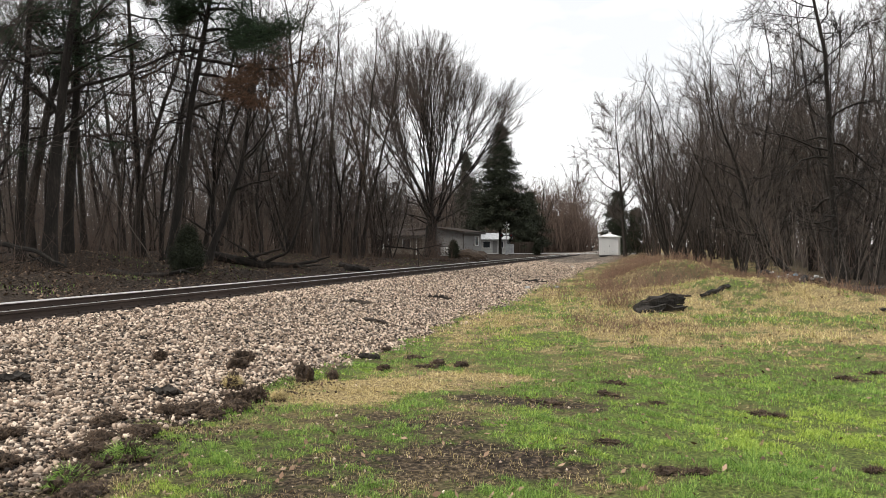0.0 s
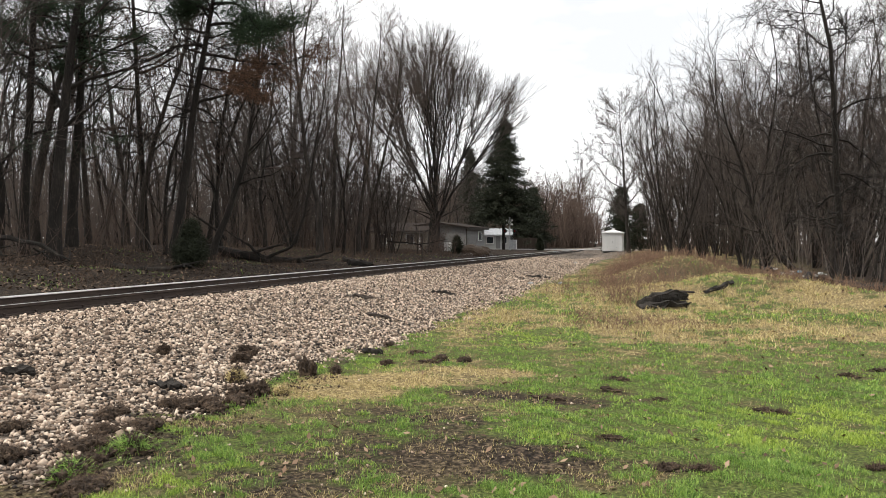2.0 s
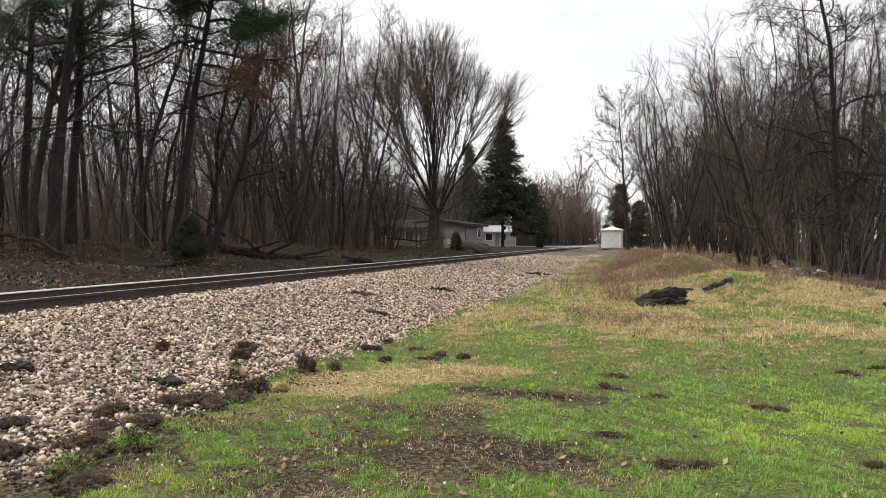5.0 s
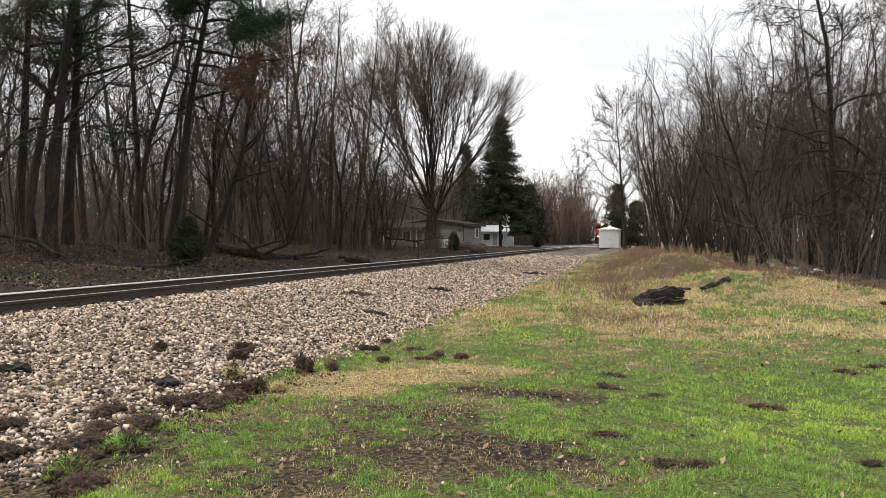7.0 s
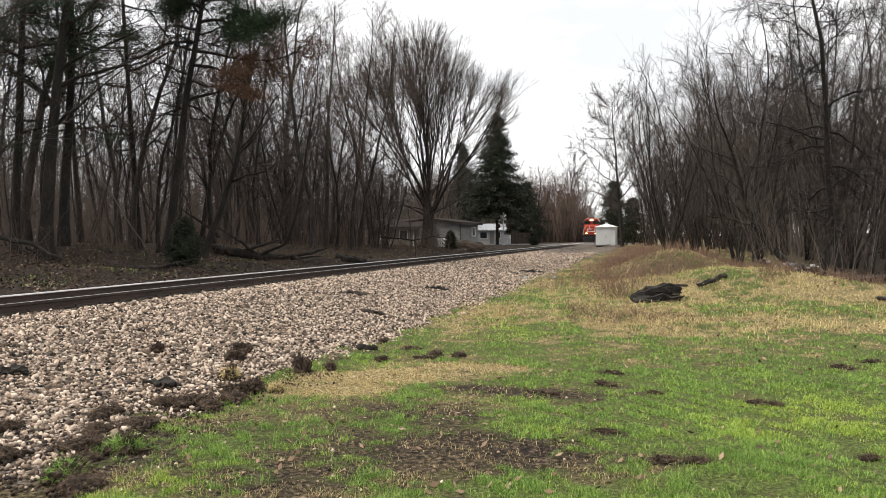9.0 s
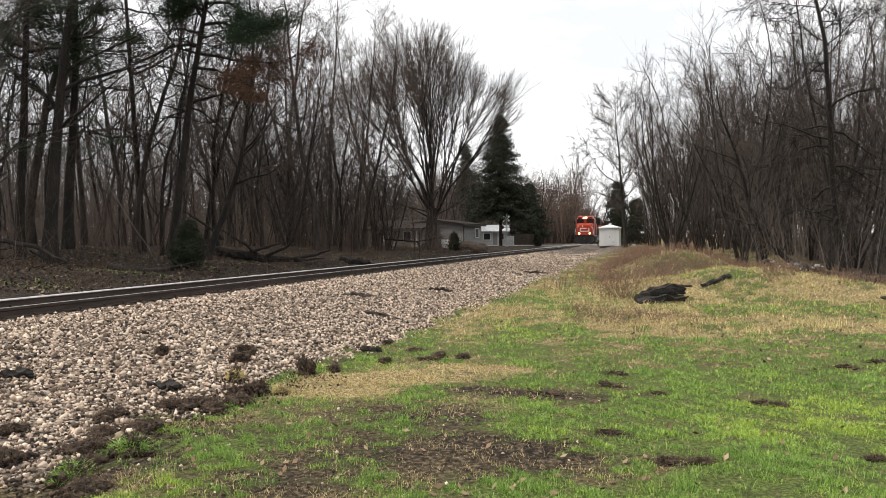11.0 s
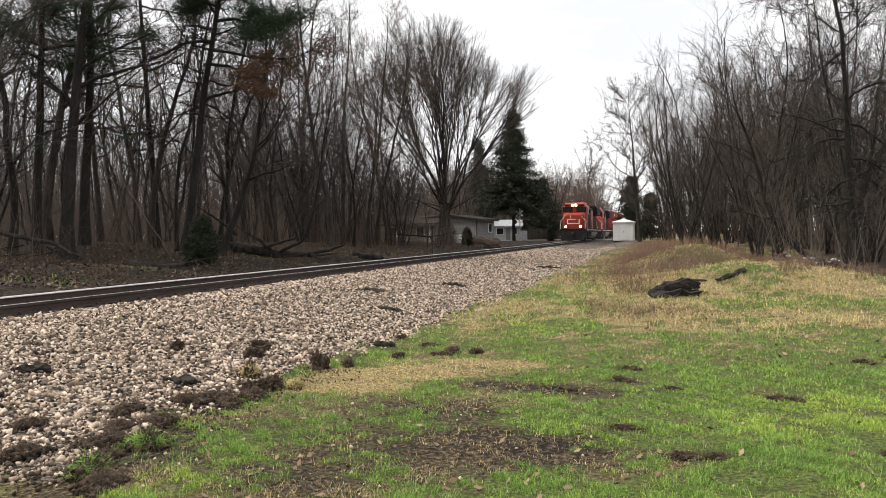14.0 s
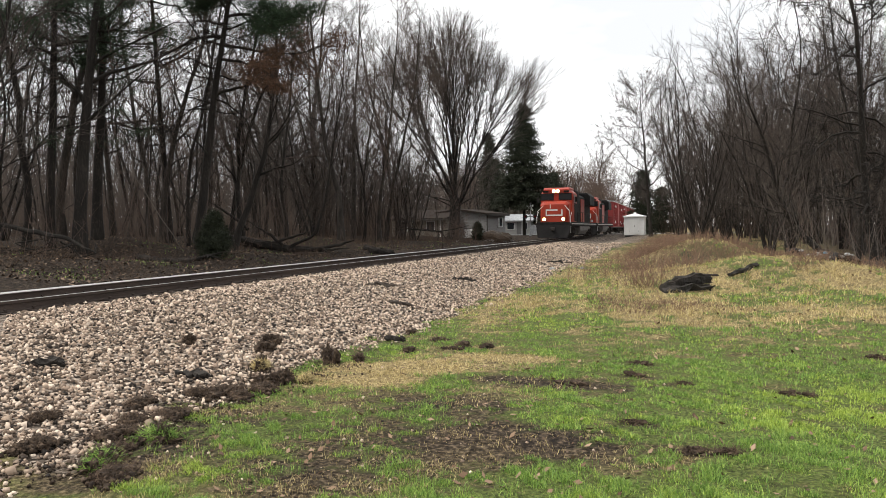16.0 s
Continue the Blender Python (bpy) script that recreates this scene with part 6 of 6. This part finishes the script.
def build_locomotive(lit, label):
    c = thing("locomotive", label, "locomotive")
    part("frame", boxed(-1.52, 0.75, 1.12, 1.52, 21.9, 1.50, bevel=0.03), COAL, c, "black underframe and walkway")
    for s in (-1, 1):
        part("sill_stripe", boxed(s * 1.53 - 0.006, 1.2, 1.30, s * 1.53 + 0.006, 21.6, 1.38), STRIPE, c, "white sill stripe")
    part("pilot", loft([[(-1.25, 0.15, 0.12), (1.25, 0.15, 0.12), (1.45, 0.35, 0.75), (1.50, 0.45, 1.25), (-1.50, 0.45, 1.25), (-1.45, 0.35, 0.75)], [(-1.45, 0.85, 0.12), (1.45, 0.85, 0.12), (1.5, 0.95, 0.75), (1.52, 0.95, 1.25), (-1.52, 0.95, 1.25), (-1.5, 0.95, 0.75)]]), COAL, c, "black snowplough pilot")
    part("coupler", boxed(-0.14, -0.25, 0.75, 0.14, 0.5, 1.05, bevel=0.03), SOOT, c)
    part("walkway_front", boxed(-1.5, 0.55, 1.26, 1.5, 1.3, 1.42), COAL, c)
    nose = part("nose", loft([section(1.00, 1.04, 1.5, 3.05, 0.22), section(1.25, 1.24, 1.5, 3.28, 0.20), section(2.75, 1.30, 1.5, 3.42, 0.20)]), RED, c, "red wide nose")
    cab = part("cab", loft([section(2.30, 1.38, 1.5, 4.28, 0.40), section(2.75, 1.46, 1.5, 4.50, 0.42), section(5.2, 1.46, 1.5, 4.50, 0.42)]), RED, c, "red crew cab")
    part("cab_roof", loft([section(2.22, 1.12, 4.28, 4.42, 0.05), section(2.7, 1.18, 4.46, 4.60, 0.06), section(5.25, 1.18, 4.46, 4.60, 0.06)]), RED, cab)
    for s in (-1, 1):
        part("windscreen", boxed(s * 0.80 - 0.52, 2.255, 3.52, s * 0.80 + 0.52, 2.295, 4.02, bevel=0.012), CABGLASS, cab, "dark windscreen")
        part("windscreen_frame", boxed(s * 0.80 - 0.58, 2.275, 3.46, s * 0.80 + 0.58, 2.298, 4.08), COAL, cab)
        part("side_window", boxed(s * 1.47 - 0.012, 2.95, 3.25, s * 1.47 + 0.012, 4.7, 3.95, bevel=0.006), CABGLASS, cab)
        part("side_panel", boxed(s * 1.47 - 0.008, 3.3, 1.55, s * 1.47 + 0.008, 5.15, 3.2), COAL, cab)
        part("number_board", boxed(s * 0.92 - 0.24, 2.19, 4.16, s * 0.92 + 0.24, 2.25, 4.32), COAL, cab)
        lampbox = part("ditch_light", tube(bmesh.new(), [(s * 0.84, 0.74, 1.74), (s * 0.84, 1.0, 1.74)], 0.17, 16), COAL, c)
        part("lens", tube(bmesh.new(), [(s * 0.84, 0.70, 1.74), (s * 0.84, 0.738, 1.74)], 0.15, 16), LAMP_ON if lit else LAMP_OFF, lampbox, "lit ditch lamp" if lit else "unlit lamp")
        h = part("headlight", tube(bmesh.new(), [(s * 0.17, 2.10, 4.27), (s * 0.17, 2.35, 4.27)], 0.17, 16), COAL, cab)
        part("lens", tube(bmesh.new(), [(s * 0.17, 2.06, 4.27), (s * 0.17, 2.098, 4.27)], 0.155, 16), LAMP_ON if lit else LAMP_OFF, h, "lit headlamp" if lit else "unlit lamp")
        rail = bmesh.new()
        tube(rail, [(s * 1.48, 0.60, 1.3), (s * 1.40, 0.62, 2.45), (s * 0.95, 0.95, 2.95)], 0.02, 6)
        tube(rail, [(s * 1.48, 0.60, 0.55), (s * 1.48, 0.60, 1.9), (s * 1.48, 1.6, 2.42)], 0.02, 6)
        part("handrail", rail, STRIPE, c, "white front handrail")
        rail = bmesh.new()
        tube(rail, [(s * 1.48, 5.4, 2.45), (s * 1.48, 21.0, 2.45)], 0.022, 6)
        for k in range(9):
            tube(rail, [(s * 1.48, 5.5 + 1.9 * k, 1.5), (s * 1.48, 5.5 + 1.9 * k, 2.45)], 0.022, 6)
        part("side_handrail", rail, SOOT, c, "grimy side handrail")
        for k in range(4):
            part("step", boxed(s * 1.32 - 0.2, 0.70, 0.30 + 0.27 * k, s * 1.32 + 0.2, 1.0, 0.33 + 0.27 * k), SOOT, c)
        part("mirror", boxed(s * 1.72 - 0.10, 2.7, 3.3, s * 1.72 + 0.10, 2.74, 3.75), COAL, cab)
    # the white emblem on the nose, as plain bars
    for x0, z0, x1, z1 in ((-0.74, 2.50, 0.30, 2.62), (-0.74, 2.16, -0.62, 2.50), (-0.74, 2.04, 0.74, 2.16), (0.62, 2.16, 0.74, 2.62)):
        part("emblem_bar", boxed(x0, 0.985, z0, x1, 1.02, z1), STRIPE, nose, "white emblem bar")
    part("nose_door_trim", boxed(-0.36, 0.99, 2.70, -0.30, 1.03, 3.05), STRIPE, nose)
    part("hood", loft([section(5.2, 0.95, 1.5, 4.30, 0.25), section(20.4, 0.95, 1.5, 4.30, 0.25)]), COAL, c, "black engine hood")
    part("hood_flank", boxed(-0.975, 12.0, 1.55, 0.975, 15.0, 3.9), RED, c, "red hood panel")
    part("radiator", loft([section(15.6, 1.0, 3.2, 4.55, 0.1), section(15.8, 1.48, 3.4, 4.68, 0.35), section(20.2, 1.48, 3.4, 4.68, 0.35)]), COAL, c, "flared black radiator housing")
    part("dynamic_brake", boxed(-1.25, 5.6, 3.5, 1.25, 8.4, 4.55, bevel=0.1), COAL, c, "black blower housing")
    part("exhaust_stack", boxed(-0.35, 10.3, 4.3, 0.35, 11.6, 4.62, bevel=0.05), SOOT, c)
    for k in range(4):
        part("roof_fan", tube(bmesh.new(), [(0, 16.4 + 1.0 * k, 4.66), (0, 16.4 + 1.0 * k, 4.76)], 0.45, 16), SOOT, c)
    for k in range(7):
        for s in (-1, 1):
            part("hood_door", boxed(s * 0.955 - 0.012, 5.5 + 0.9 * k, 1.7, s * 0.955 + 0.012, 6.3 + 0.9 * k, 3.4, bevel=0.005), COAL, c)
    part("horn", tube(bmesh.new(), [(0.5, 3.8, 4.6), (0.5, 3.2, 4.82)], 0.07, 8), SOOT, c)
    part("fuel_tank", loft([[(-1.2, 7.6, 0.35), (1.2, 7.6, 0.35), (1.45, 7.6, 0.7), (1.45, 7.6, 1.12), (-1.45, 7.6, 1.12), (-1.45, 7.6, 0.7)], [(-1.2, 14.0, 0.35), (1.2, 14.0, 0.35), (1.45, 14.0, 0.7), (1.45, 14.0, 1.12), (-1.45, 14.0, 1.12), (-1.45, 14.0, 0.7)]]), TANK, c, "dusty grey fuel tank")
    for s in (-1, 1):
        part("air_tank", tube(bmesh.new(), [(s * 1.3, 14.2, 0.95), (s * 1.3, 16.2, 0.95)], 0.16, 10), TANK, c)
    truck(c, 4.3, 3, 1.85)
    truck(c, 17.9, 3, 1.85)
    return c


def build_boxcar():
    c = thing("boxcar", "faded maroon ribbed boxcar with a pale roof", "boxcar", "boxcars of the freight train")
    part("body", boxed(-1.50, 0.5, 1.05, 1.50, 17.0, 4.75, bevel=0.04), BOXRED, c)
    part("roof", loft([[(-1.55, 0.45, 4.72), (1.55, 0.45, 4.72), (1.55, 0.45, 4.80), (0, 0.45, 4.98), (-1.55, 0.45, 4.80)], [(-1.55, 17.05, 4.72), (1.55, 17.05, 4.72), (1.55, 17.05, 4.80), (0, 17.05, 4.98), (-1.55, 17.05, 4.80)]]), GALV, c, "pale galvanised roof")
    rib = bm_mesh("rib", boxed(-0.05, -0.06, 1.15, 0.05, 0.06, 4.65, bevel=0.015), BOXRED)
    for s in (-1, 1):
        for k in range(18):
            y = 0.95 + 0.92 * k
            if not 7.2 < y < 10.4:
                o = new("rib", rib)
                o.parent, o.matrix_basis = c, pose(s * 1.54, y, 0)
        part("door", boxed(s * 1.56 - 0.04, 7.3, 1.2, s * 1.56 + 0.04, 10.3, 4.5, bevel=0.015), BOXRED, c, "sliding maroon door")
        for y, z, w, h in ((1.3, 1.5, 0.9, 0.18), (2.6, 1.6, 1.3, 0.35), (3.0, 3.9, 1.6, 0.3), (12.6, 1.6, 1.0, 0.3), (14.4, 3.6, 1.4, 0.35), (14.6, 1.5, 0.8, 0.18)):
            part("marking_bar", boxed(s * 1.605 - 0.006, y, z, s * 1.605 + 0.006, y + w, z + h), STRIPE, c, "white marking bar")
        lad = bmesh.new()
        for k in range(9):
            tube(lad, [(s * 1.58, 0.55, 1.3 + 0.38 * k), (s * 1.58, 1.0, 1.3 + 0.38 * k)], 0.018, 5)
        part("ladder", lad, STRIPE, c)
    part("sill", boxed(-1.2, 0.3, 0.85, 1.2, 17.2, 1.1), SOOT, c)
    for y in (-0.1, 17.6):
        part("coupler", boxed(-0.13, y - 0.3, 0.75, 0.13, y + 0.3, 1.02), SOOT, c)
    truck(c, 2.6, 2, 1.75)
    truck(c, 14.9, 2, 1.75)
    return c


def build_train():
    cars = [(build_locomotive(True, "red-fronted black diesel locomotive with lit headlamps"), 0.0)]
    cars.append((build_locomotive(False, "second red and black diesel locomotive with unlit lamps"), 22.6))
    first = build_boxcar()
    cars.append((first, 45.4))
    for k in range(1, 7):
        cars.append((copy_thing(first, Matrix()), 45.4 + 17.9 * k))
    return cars


CARS = build_train()


def motions():
    for car, back in CARS:
        walk(car, [(float(i), pose(TRACK_X, TRAIN_FRONT + back + TRAIN_SPEED * (16 - i), RAIL_Z + 0.003)) for i in range(17)])
motions()
